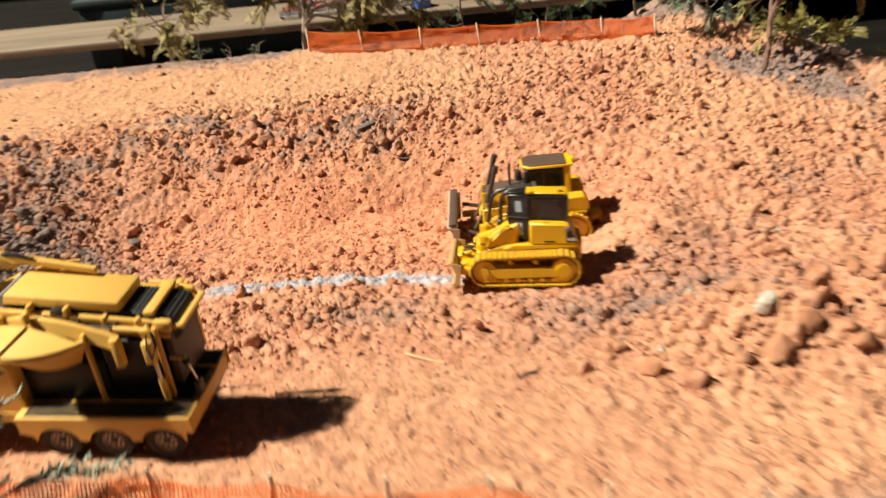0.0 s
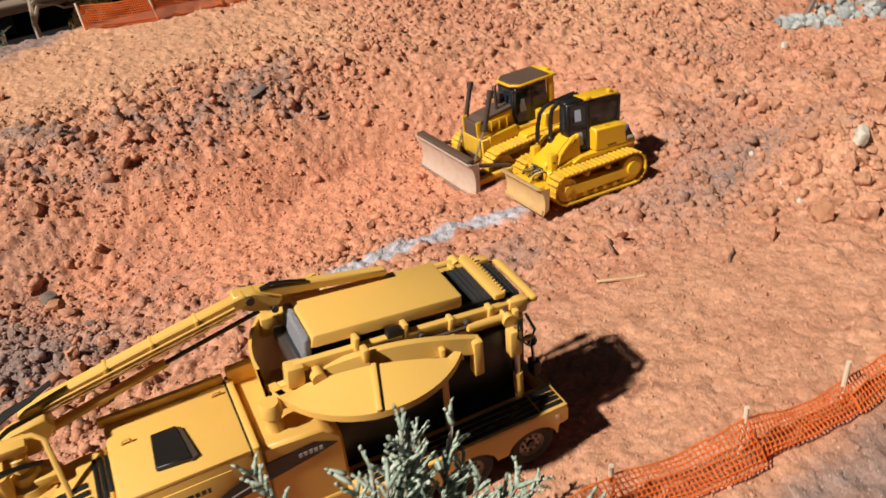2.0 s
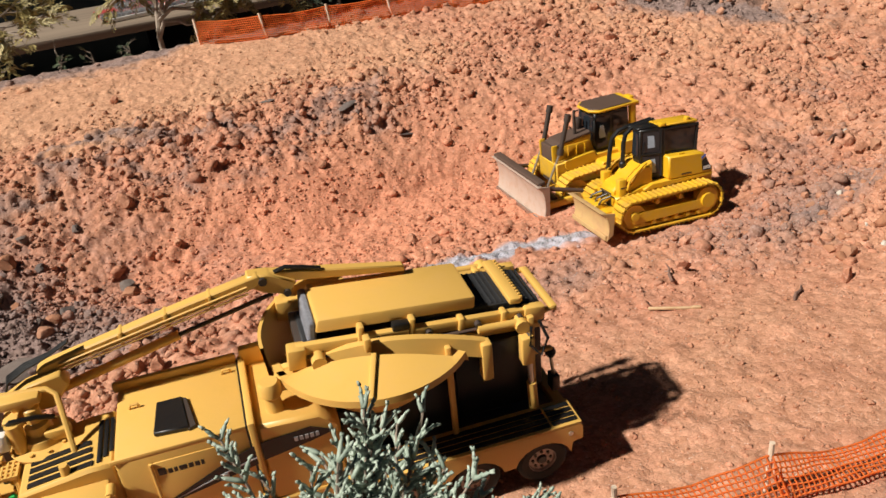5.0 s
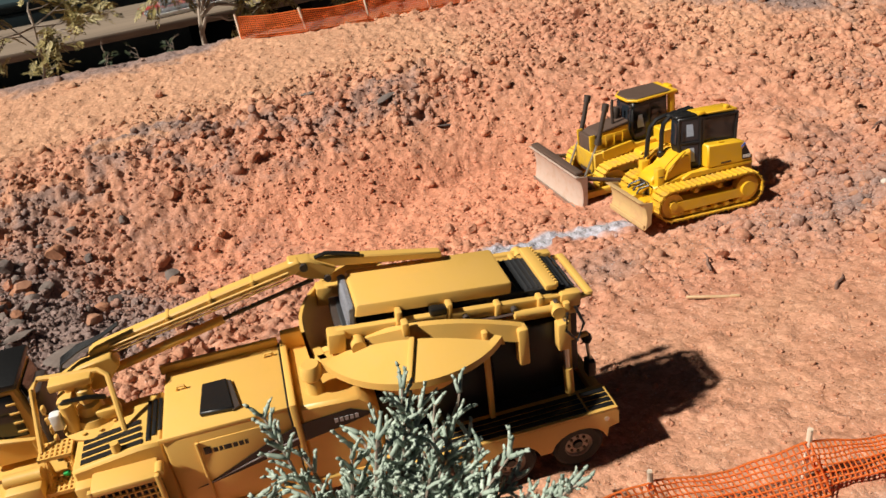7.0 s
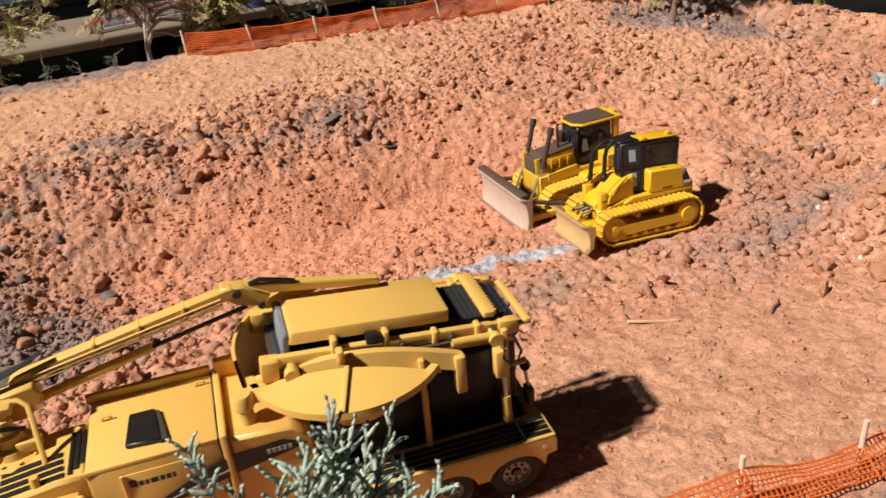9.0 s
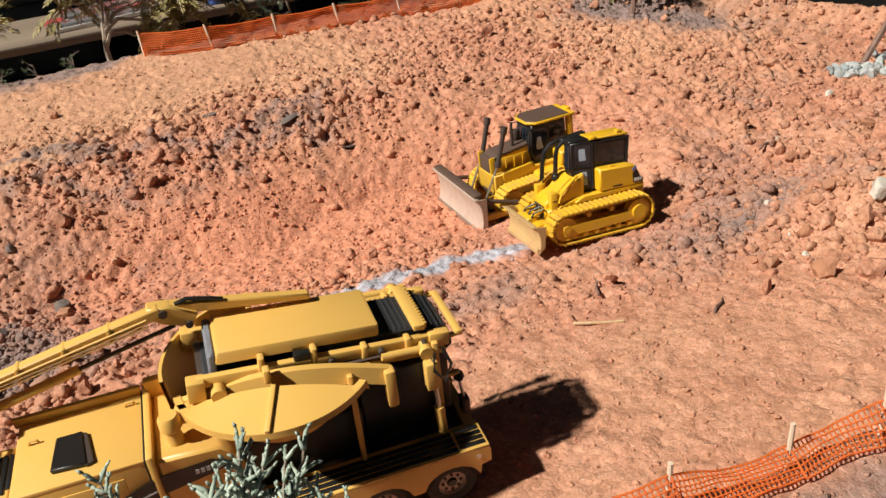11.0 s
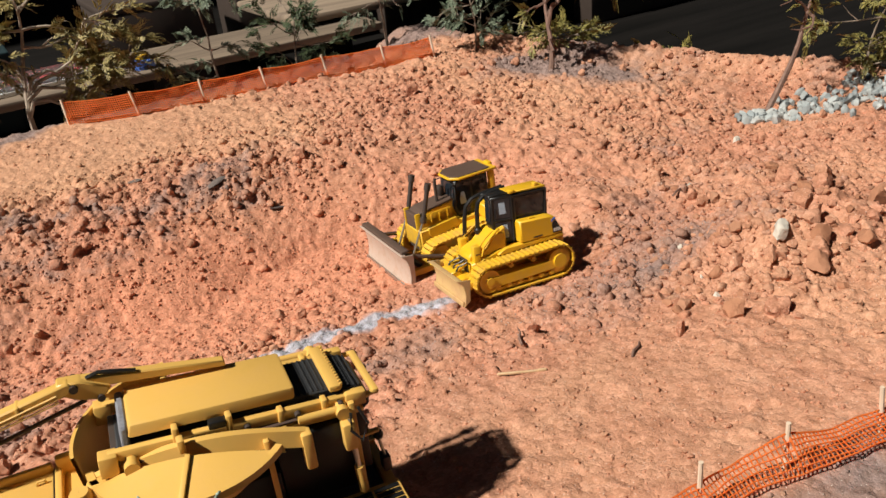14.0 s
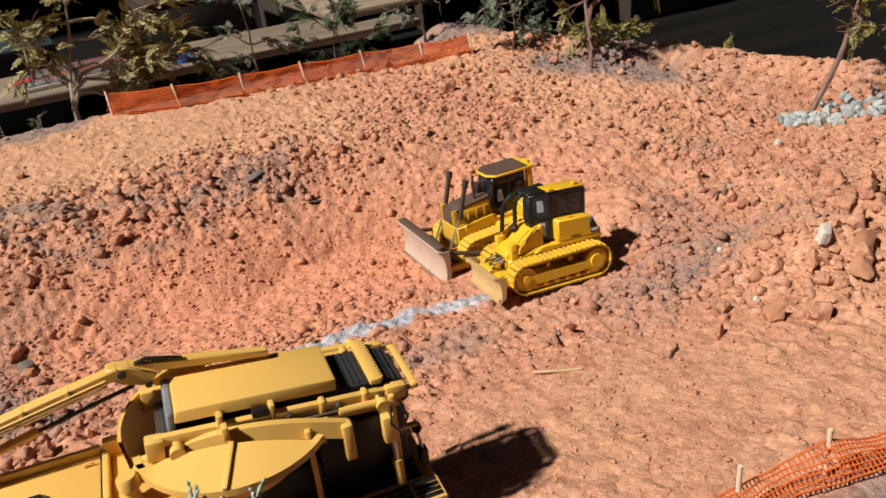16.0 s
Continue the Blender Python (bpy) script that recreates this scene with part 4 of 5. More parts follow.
def track_side(dozer, y0, y1, half, rr, rf, mat, worn, out):
    """A crawler: its chain of shoes, frame, sprocket, idler and rollers. out: +1 for the left side."""
    bm = B()
    path = []
    xr, xf = -half + rr, half - rf
    for k in range(15):
        a = math.pi / 2 + math.pi * k / 14
        path.append((xr + rr * math.cos(a), rr + rr * math.sin(a)))
    for k in range(15):
        a = -math.pi / 2 + math.pi * k / 14
        path.append((xf + rf * math.cos(a), rf + rf * math.sin(a)))
    path.append(path[0])
    pts = [Vector((a, b)) for a, b in path]
    lens = [(b - a).length for a, b in zip(pts, pts[1:])]
    total, n = sum(lens), int(sum(lens) / 3.6)
    w = total / n * 0.46
    shoe = B()
    prism(shoe, [(-w, 0), (w, 0), (w, 0.9), (-w * 0.35, 0.9), (-w * 0.45, 1.6), (-w * 0.8, 1.6), (-w, 0.9)], y0, y1)
    shoe = part("track_shoe", shoe, worn, dozer)
    shoe_data = shoe.data
    bpy.data.objects.remove(shoe)
    places = []
    for k in range(n):
        s = total * k / n
        i = 0
        while s > lens[i]:
            s -= lens[i]
            i += 1
        d = (pts[i + 1] - pts[i]).normalized()
        c = pts[i] + d * s
        places.append((c, Vector((d.y, -d.x)), d))
    ym = (y0 + y1) / 2
    for side in (-2.2, 2.2):
        inner = []
        for p in path[:-1]:
            inner.append((p[0] * 0.985, rr + (p[1] - rr) * 0.94))
        ring = [bm.verts.new((a, ym + side - 0.7, b)) for a, b in inner], [bm.verts.new((a, ym + side + 0.7, b)) for a, b in inner]
        core = [bm.verts.new((a * 0.94, ym + side - 0.7, rr + (b - rr) * 0.80)) for a, b in inner], [bm.verts.new((a * 0.94, ym + side + 0.7, rr + (b - rr) * 0.80)) for a, b in inner]
        m = len(inner)
        for k in range(m):
            j = (k + 1) % m
            bm.faces.new((ring[0][k], ring[0][j], ring[1][j], ring[1][k]))
            bm.faces.new((core[0][k], core[1][k], core[1][j], core[0][j]))
            bm.faces.new((ring[0][k], core[0][k], core[0][j], ring[0][j]))
            bm.faces.new((ring[1][k], ring[1][j], core[1][j], core[1][k]))
    chain = part("track", bm, worn, dozer, "crawler track of grousered shoes")
    for c, nn, d in places:
        o = new("track_shoe", shoe_data)
        o.parent = chain
        o.matrix_basis = Matrix(((d.x, 0, nn.x, c.x / 1000), (0, 1, 0, 0), (d.y, 0, nn.y, c.y / 1000), (0, 0, 0, 1)))
    yo = y1 if out > 0 else y0
    fr = B()
    prism(fr, [(xr + 3, rr - 5), (xf + 1, rf - 5.5), (xf + 3, rf), (xf - 5, rf + 2.2), (xr + 6, rr + 1.2)], ym - 3.6, yo - out * 1.2, 0.5)
    part("track_frame", fr, mat, dozer)
    sp = B()
    ye = yo + out * 0.4
    lathe(sp, [(0.05, 0), (4.8, 0), (4.8, -out * 1.6), (rr * 0.78, -out * 2.0), (rr * 0.78, -out * 7)], (xr, ye, rr), "y", 22)
    part("sprocket", sp, mat, dozer)
    idl = B()
    lathe(idl, [(0.05, -out * 0.6), (2.6, -out * 0.6), (2.8, -out * 2.2), (rf * 0.55, -out * 2.6), (rf * 0.80, -out * 1.8), (rf * 0.80, -out * 7)], (xf, ye, rf), "y", 22)
    part("idler", idl, mat, dozer)
    for k in range(6):
        x = xr + 6 + (xf - xr - 12) * k / 5
        part("roller", lathe(B(), [(0.05, 0), (1.5, 0), (2.2, -out * 1.2), (2.2, -out * 6)], (x, yo - out * 1.5, 3.2), "y", 12), mat, dozer)
    for x in (xr + (xf - xr) * 0.36, xr + (xf - xr) * 0.68):
        part("carrier_roller", lathe(B(), [(0.05, 0), (1.6, 0), (1.9, -out * 1), (1.9, -out * 6)], (x, yo - out * 2, 2 * rr - 4.6), "y", 12), mat, dozer)


def blade_part(dozer, x, half, h, mat, curve, wing=0.0, lean=0.0):
    bm = B()
    prof_f, prof_b = [], []
    for k in range(9):
        t = k / 8
        z = h * t - 1.5
        bow = curve * (1 - (2 * t - 1) ** 2) - lean * (t - 0.5)
        prof_f.append((x - bow + 2.2 * (t > 0.95), z))
        prof_b.append((x - bow - 1.6, z))
    prism(bm, prof_f + prof_b[::-1], -half, half, 0.25)
    blade = part("blade", bm, mat, dozer, "curved blade coated with dried soil")
    part("cutting_edge", box(B(), x - 0.6 - lean * 0.5, x + 0.7 - lean * 0.5, -half - 0.3, half + 0.3, -1.2, 2.2, 0.3), STEEL if wing else mat, blade)
    for s in (-1, 1):
        part("end_plate", prism(B(), prof_f + [(x - curve - 4.5, h - 3), (x - curve - 3, 2)], s * half, s * (half + 1.0), 0.2), mat, blade)
    return blade


def bulldozer_small():
    dz = thing("bulldozer", "bright yellow model bulldozer with black cab and lowered blade", "bulldozer", pose(0.0605, 0.5655, -0.0128, 7.0, -1.5, 173))
    for out in (1, -1):
        y0, y1 = (13.5, 25.5) if out > 0 else (-25.5, -13.5)
        track_side(dz, y0, y1, 36, 10.2, 9.4, YELLOW, YELLOW_TRACK, out)
        part("fender", prism(B(), [(-36, 24.5), (8, 24.5), (14, 22), (14, 20.8), (-36, 22.6)], 9 * out, 14.5 * out, 0.3), YELLOW, dz)
    part("hull", prism(B(), [(-34, 8), (30, 8), (33, 13), (33, 19), (12, 24), (-34, 24)], -12.6, 12.6, 0.8), YELLOW, dz)
    part("bonnet", prism(B(), [(4, 22), (32, 15), (33, 22), (29, 26), (20, 29), (12, 34.5), (4, 38)], -8, 8, 1.0), YELLOW, dz)
    part("radiator_grille", box(B(), 33, 34.0, -6.5, 6.5, 11, 21, 0.4), DARK, dz)
    for s in (1, -1):
        tank = part("side_tank", prism(B(), [(-37, 24.2), (-3.6, 24.6), (-3.6, 40), (-26, 39), (-30, 38)], s * 1.5, s * 14.5, 1.0), YELLOW, dz)
        dec = part("decal", prism(B(), [(-35.2, 26.4), (-28.2, 26.4), (-27.6, 33), (-30.6, 35.4)], s * 14.5, s * 14.72), BLACK, dz, "black decal with white bars")
        for k in range(4):
            part("decal_bar", box(B(), -34.0 + k * 1.4, -33.0 + k * 1.4, s * 14.73, s * 14.85, 27.2, 29.4, 0), WHITE, dec)
        part("decal_bar", prism(B(), [(-30.9, 36.4), (-27.4, 34.2), (-27.4, 35.6), (-29.8, 37.4)], s * 14.5, s * 14.7), BLUE, dec)
        part("decal_bar", box(B(), -20, -13, s * 14.52, s * 14.66, 26.4, 27.4, 0), DARK, dz)
        part("tank_hinge", rod(B(), (-16, s * 12, 40), (-12, s * 12, 40), 0.7, seg=8), YELLOW, tank)
        part("engine_side", prism(B(), [(5, 21), (25, 20), (25, 24), (20, 28), (14.5, 34), (10.5, 36), (7, 35)], s * 7.5, s * 11.0, 1.0), YELLOW, dz)
        part("hood_pipe", tube(B(), [(25, s * 12.2, 23), (23, s * 12.4, 29), (18, s * 12.2, 33.5), (13, s * 11.6, 37), (10, s * 10, 37.6)], 0.8), YELLOW, dz)
        part("hood_pipe", tube(B(), [(27, s * 11.2, 24), (25, s * 11.6, 31), (20, s * 11.2, 35), (15, s * 10.4, 37.6)], 0.6), YELLOW, dz)
        part("front_column", box(B(), 25.4, 30.6, s * 7.4, s * 12.4, 11, 30.5, 0.8), YELLOW, dz)
        part("column_mark", box(B(), 26.4, 29.4, s * 12.4, s * 12.5, 24.6, 25.4, 0), DARK, dz)
        part("lift_cylinder", rod(B(), (31, s * 5, 20), (45, s * 5, 13), 1.7), YELLOW, dz)
        part("push_arm", box(B(), 24, 46, s * 14.5, s * 19, 5, 10, 0.8), YELLOW, dz)
        part("arm_lug", rod(B(), (36, s * 12, 10), (36, s * 17, 10), 2.2), YELLOW, dz)
    # black guard tubes that run from the bonnet back to the roof
    for y, pts in ((-12.5, [(24.6, 29), (23.4, 42), (21.6, 50.5), (17.5, 54.6), (11, 56.4), (-6, 58.6)]), (-8.5, [(16.2, 34), (15.6, 47), (14.2, 52.6), (10.6, 55.6), (5, 57.2), (-6, 58.8)])):
        part("guard_tube", tube(B(), [(a, y * (1 - 0.02 * k), b) for k, (a, b) in enumerate(pts)], 1.5), BLACK, dz)
        part("tube_foot", lathe(B(), [(0.1, 0), (2.4, 0), (2.4, 3), (1.5, 4)], (pts[0][0], y, pts[0][1] - 3), "z", 12), YELLOW if y < -10 else BLACK, dz)
    part("guard_link", rod(B(), (12, -12, 56.2), (7, -8.4, 56.6), 1.1), BLACK, dz)
    cab = part("cab", prism(B(), [(-4, 24), (5.4, 24), (7.4, 27), (10.4, 39), (9.6, 57), (-4, 57.6)], -8, 8, 0.8), BLACK, dz, "black cab with tinted windows")
    part("rear_cage", prism(B(), [(-28, 38), (-4, 39), (-4, 57), (-30, 56.2)], -7.6, 7.6, 0.6), BLACK, cab)
    for s in (1, -1):
        part("window", prism(B(), [(-2.2, 42.4), (8.3, 42.4), (8.0, 55.2), (-2.2, 55.4)], s * 8.0, s * 8.2), GLASS, cab)
        part("window", prism(B(), [(-2.0, 27.4), (4.6, 27.2), (5.8, 29.2), (8.4, 39.6), (-2.2, 39.8)], s * 8.0, s * 8.2), GLASS, cab)
        # Pale patches just proud of the panes paint reflections in the glass.
        part("seat", prism(B(), [(-0.2, 28.6), (3.6, 28.4), (4.2, 30.2), (3.6, 37.6), (0.4, 37.8)], s * 8.2, s * 8.32), PANE_REFLECTION, cab, "pale patch painting a reflection on the lower door glass")
        part("headrest", prism(B(), [(0.6, 45.4), (4.8, 45.2), (5.0, 53.0), (1.2, 53.2)], s * 8.2, s * 8.3), PANE_REFLECTION, cab, "pale patch painting a reflection on the upper door glass")
        part("door_frame", tube(B(), [(-3.2, s * 8.3, 57), (-3.2, s * 8.3, 26.4), (-1.8, s * 8.3, 24.6), (4.8, s * 8.3, 24.6), (6.8, s * 8.3, 27.4), (9.6, s * 8.3, 39.6), (8.9, s * 8.3, 56.6)], 0.75, 6), BLACK, cab)
        part("door_rail", rod(B(), (-3, s * 8.3, 41.1), (9.2, s * 8.3, 41.1), 0.9, seg=6), BLACK, cab)
        part("door_grip", tube(B(), [(7.2, s * 8.4, 40.4), (7.8, s * 9.6, 43), (7.6, s * 9.6, 47), (7.2, s * 8.4, 49)], 0.35, 6), BLACK, cab)
        part("window", prism(B(), [(-26.6, 40.6), (-6, 41.4), (-6, 54.6), (-28, 54)], s * 7.6, s * 7.8), GLASS, cab)
        for x in (-5, -28.4):
            part("cage_post", rod(B(), (x, s * 7.8, 38.6), (x - (1.2 if x < -9 else 0), s * 7.8, 56.6), 1.0, seg=8), BLACK, cab)
        part("cage_rail", rod(B(), (-29, s * 7.8, 55.6), (-4, s * 7.8, 56.4), 0.9, seg=6), BLACK, cab)
        part("cage_rail", rod(B(), (-28, s * 7.8, 39.6), (-4, s * 7.8, 40.4), 0.7, seg=6), BLACK, cab)
    part("windscreen", prism(B(), [(10.7, 40.5), (11.0, 40.5), (10.2, 55.5), (9.9, 55.5)], -6.8, 6.8), GLASS, cab)
    part("rear_screen", box(B(), -30.4, -29.8, -6.5, 6.5, 41, 54, 0.1), GLASS, cab)
    part("roof", prism(B(), [(-31, 56.6), (-2.6, 57.6), (-2.6, 59.0), (-30, 58.4)], -7.6, 7.0, 0.5), YELLOW, dz, "yellow cab roof")
    part("front_roof", prism(B(), [(-3, 57.4), (10.6, 56.8), (9.8, 58.4), (-3, 58.8)], -5.5, 5.5, 0.5), BLACK, dz)
    part("roof_lamp", box(B(), -6.4, -2.4, 4.2, 8.8, 58.4, 60.6, 0.6), YELLOW, dz)
    part("roof_lamp", box(B(), -25.6, -22.6, 2.5, 6.0, 58.4, 60.8, 0.6), YELLOW, dz)
    for o in dz.children:
        if o.name.split(".")[0] in ("cab", "roof", "front_roof", "roof_lamp"):
            for q in (o, *o.children):
                for v in q.data.vertices:
                    if v.co.x > -0.004:
                        v.co.y *= 1 - 0.52 * min(1, (v.co.x + 0.004) / 0.0145)
            o.matrix_basis = pose(0.001, -0.0005, 0)
    part("rear_block", box(B(), -38.5, -33, -11, 11, 12, 27, 1.0), YELLOW, dz)
    part("grab_rail", tube(B(), [(-34, -3, 30), (-35, -3, 42), (-32, -3, 44), (-31, -3, 40)], 0.5, 6), YELLOW, dz)
    blade_part(dz, 49, 22, 19, BLADE, 2.4, 0.0, 1.5).location = (0, 0.0045, 0)
    part("blade_frame", prism(B(), [(30, 6), (45, 3), (47, 11), (40, 13), (30, 12)], -13, 15, 0.8), YELLOW, dz)
    part("blade_tower", prism(B(), [(38, 10), (46, 8), (47, 15), (42, 16.5), (38, 14)], -8, 8, 0.8), YELLOW, dz)
    for y in (-3, 4, 9):
        part("hose", tube(B(), [(32, y, 18), (36, y + 2, 21), (41, y - 1, 18.5), (44, y - 2, 13)], 0.6), BLACK, dz)


def bulldozer_large():
    dz = thing("bulldozer", "larger dusty yellow model bulldozer with wide worn blade", "bulldozer", pose(0.0805, 0.657, -0.0350, 4.0, 1.0, 176))
    for out in (1, -1):
        y0, y1 = (16, 29) if out > 0 else (-29, -16)
        track_side(dz, y0, y1, 42, 12.5, 11, YELLOW_WORN, YELLOW_WORN, out)
        part("fender", prism(B(), [(-40, 27), (6, 26.5), (8, 24.5), (-40, 25)], 13 * out, 25 * out, 0.4), YELLOW, dz)
    part("hull", prism(B(), [(-40, 9), (36, 9), (40, 16), (40, 30), (-40, 30)], -15, 15, 0.8), YELLOW_WORN, dz)
    part("bonnet", prism(B(), [(4, 28), (36, 28), (36, 39), (32, 41.5), (4, 45)], -8.5, 8.5, 0.9), YELLOW, dz)
    part("bonnet_top", prism(B(), [(4, 44.6), (32, 41.4), (36, 39.2), (36.5, 41), (32, 43.2), (4, 46.4)], -8.7, 8.7, 0.4), BROWN, dz, "oily dark brown bonnet top")
    part("radiator_guard", box(B(), 36, 39.5, -9, 9, 12, 41, 1.0), BROWN, dz, "dark radiator guard")
    for s in (1, -1):
        part("engine_door", box(B(), 9, 35, s * 8.4, s * 9.4, 29, 40, 0.5), YELLOW, dz)
        for k in range(3):
            part("door_rib", box(B(), 12 + 7 * k, 13.2 + 7 * k, s * 9.4, s * 10.2, 31, 39, 0.3), YELLOW, dz)
        part("radiator_edge", box(B(), 35.6, 40.2, s * 8.8, s * 10.2, 14, 42.5, 0.5), YELLOW, dz)
        part("lift_cylinder", rod(B(), (35, s * 13, 38), (27.5, s * 13.5, 64), 1.8), DARK, dz, "black lift cylinder")
        part("lift_head", rod(B(), (28.6, s * 13.4, 60), (27.2, s * 13.5, 65), 2.5), DARK, dz)
        part("lift_collar", rod(B(), (35.6, s * 13, 36), (34.4, s * 13, 40), 2.6), DARK, dz)
        part("lift_rod", rod(B(), (49, s * 12.5, 10), (35, s * 13, 38), 0.9), STEEL, dz)
        part("push_arm", box(B(), -6, 58, s * 30, s * 34, 6, 11, 0.8), YELLOW_WORN, dz)
        part("tilt_brace", rod(B(), (28, s * 31, 12), (57, s * 27, 20), 1.6), BROWN, dz)
        part("side_step", prism(B(), [(6, 26), (30, 22), (33, 26), (33, 31), (8, 33)], s * 12, s * 15.5, 0.5), YELLOW, dz)
        part("tank", prism(B(), [(-42, 27), (-12, 27), (-12, 38), (-38, 39), (-42, 35)], s * 8, s * 24, 1.0), YELLOW, dz)
    part("exhaust_pipe", tube(B(), [(17, 3, 45), (17, 3, 58), (16.4, 3, 63)], [1.2, 1.2, 1.0]), DARK, dz)
    part("air_cleaner", lathe(B(), [(0.1, 8), (2.4, 8), (3.0, 6), (3.0, 2), (2, 0), (2, -3)], (10, -4, 46), "z", 16), DARK, dz)
    part("cross_brace", box(B(), 48, 51, -29, 29, 8, 12, 0.6), BROWN, dz)
    cab = part("cab", prism(B(), [(-22, 30), (4, 30), (7, 38), (4.5, 59), (-24, 59), (-24, 38)], -11.5, 11.5, 0.7), BLACK, dz, "black cab with tinted windows")
    for s in (1, -1):
        part("window", prism(B(), [(-8, 33), (3, 33), (5.2, 39), (3.6, 56.5), (-8, 56.5)], s * 11.55, s * 11.85), GLASS, cab)
        part("window", prism(B(), [(-22, 41), (-10, 41), (-10, 56.5), (-22, 56.5)], s * 11.55, s * 11.85), GLASS, cab)
        # Pale patch that paints a reflection on this window.
        part("seat", prism(B(), [(-4, 40), (1.4, 40), (1.8, 44), (0.4, 49.6), (-2.4, 49.6)], s * 11.85, s * 11.97), PANE_REFLECTION, cab, "pale patch painting a reflection on the cab glass")
        part("mirror_bar", tube(B(), [(5, s * 11, 57), (9, s * 12.5, 56), (9.5, s * 12.5, 48), (6.5, s * 11.5, 45)], 0.5), BLACK, cab)
        part("canopy_post", box(B(), -30, -25, s * 9.5, s * 13, 30, 62, 0.6), YELLOW, dz)
    part("windscreen", prism(B(), [(7.0, 39), (7.4, 39), (5.2, 57), (4.8, 57)], -10, 10), GLASS, cab)
    part("canopy", prism(B(), [(-32, -14), (2, -14.5), (8, -8), (8, 8), (2, 14.5), (-32, 14)], 60.0, 61.8, 0.5, "z"), YELLOW, dz, "yellow canopy rim")
    part("canopy_plate", prism(B(), [(-27, -12.4), (1, -13.0), (6.6, -7.4), (6.6, 7.4), (1, 13.0), (-27, 12.4)], 61.7, 62.5, 0.3, "z"), BROWN, dz, "dusty dark canopy plate")
    part("beacon", box(B(), -34, -30, -4, 4, 59, 63, 0.8), YELLOW, dz)
    blade_part(dz, 66, 38, 29, BLADE_WORN, 3.2, 1)
    part("blade_top", box(B(), 60.5, 66.5, -37, 37, 27, 30, 0.8), BROWN, dz, "soil-caked blade top")
    part("ripper", prism(B(), [(-44, 14), (-54, 16), (-57, 4), (-54, 4), (-51, 12), (-44, 10)], -8, 8, 0.6), YELLOW_WORN, dz)


bulldozer_small()
bulldozer_large()

# ---- the tub grinder ----


def tub_grinder():
    g = thing("tub_grinder", "golden yellow model tub grinder trailer with folded conveyor and crane", "grinder", pose(-0.1336, 0.4164, 0.0, 0, 0, -8.5))
    YN, YF = -27.5, 10.0
    # engine housing
    body = part("engine_housing", box(B(), -142, -99, YN, YF, 34, 71, 1.6), GOLD, g, "golden engine housing")
    part("far_ledge", box(B(), -142, -99, YF, YF + 5, 40, 67, 1.2), GOLD, body)
    part("far_lip", box(B(), -143, -100, YF - 1.0, YF + 1.0, 70, 74, 0.5), GOLD, body)
    part("near_lip", box(B(), -143, -100, YN - 0.3, YN + 0.6, 69.6, 71.5, 0.4), GOLD, body)
    part("roof_hatch", prism(B(), [(-129, -21), (-117.5, -22), (-119.5, -5), (-128, -5)], 71.0, 72.8, 0.4, "z"), BLACK, body, "black roof opening")
    part("hatch_side", prism(B(), [(-118, -22.4), (-115.4, -21.4), (-118, -6), (-119.6, -5)], 71.0, 72.2, 0.2, "z"), DARK, body)
    for u, v in ((-135.5, -3), (-104, 3.5)):
        part("lifting_eye", tube(B(), [(u - 1.6, v, 71), (u - 1.2, v, 72.6), (u + 1.2, v, 72.6), (u + 1.6, v, 71)], 0.5, 6), GOLD, body)
    part("side_door", box(B(), -131, -107.5, YN - 0.5, YN, 41, 66.5, 0.3), GOLD, body)
    part("door_hinge", rod(B(), (-131.5, YN - 1, 40), (-131.5, YN - 1, 67), 0.6, seg=8), GOLD, body)
    part("door_latch", box(B(), -111.2, -109.2, YN - 1.4, YN - 0.4, 52.5, 54.5, 0.4), STEEL, body)
    part("stripe", prism(B(), [(-136, 47.2), (-131, 48.6), (-108, 59.5), (-99.2, 62.6), (-99.2, 54.5), (-108, 52.6), (-131, 47.8)], YN - 0.75, YN - 0.55), BLACK, body, "black tapering side stripe")
    part("stripe_line", prism(B(), [(-132, 48.2), (-108, 55.6), (-99.2, 57.8), (-99.2, 57.2), (-108, 55.0), (-132, 47.9)], YN - 0.9, YN - 0.78), GREY_LINE, body)
    for k, (w, h) in enumerate(((2.4, 3.0), (1.5, 2.0), (1.2, 2.0), (2.6, 2.0), (1.6, 2.0), (1.6, 2.0), (1.1, 2.0))):
        u = -130 + sum((3.0, 1.9, 1.6, 3.0, 2.0, 2.0)[:k])
        part("badge_bar", box(B(), u, u + w, YN - 0.72, YN - 0.52, 61, 61 + h, 0.1), BLACK, body)
    part("band", box(B(), -99.6, -97.2, YN - 0.8, YF + 0.8, 36, 72.2, 0.6), GOLD, body)
    part("seal", box(B(), -100.3, -99.7, YN - 0.3, YF + 0.3, 36, 71.4, 0.1), BLACK, body)
    part("far_tab", box(B(), -98.6, -88, YF - 2.0, YF + 1.4, 68, 76, 0.6), GOLD, body)
    part("rear_housing", prism(B(), [(-97.2, 34), (-70, 34), (-70, 62), (-76, 68), (-97.2, 69.5)], YN, YF, 1.2), GOLD, g)
    part("stripe", prism(B(), [(-97, 62.8), (-80, 64), (-72, 60), (-80, 58), (-97, 55)], YN - 0.35, YN - 0.1), BLACK, g, "black side stripe")
    for k in range(5):
        part("badge_bar", box(B(), -86 + k * 1.8, -84.8 + k * 1.8, YN - 0.5, YN - 0.36, 59.6, 61.4, 0), GREY_LINE, g)
    part("housing_foot", prism(B(), [(-150, 30), (-60, 30), (-60, 35), (-150, 38)], YN - 1, YF, 0.6), GOLD, g)
    part("corner_stake", box(B(), -101, -99.4, YN - 2.4, YN - 0.6, 30, 41, 0.3), GOLD, g)
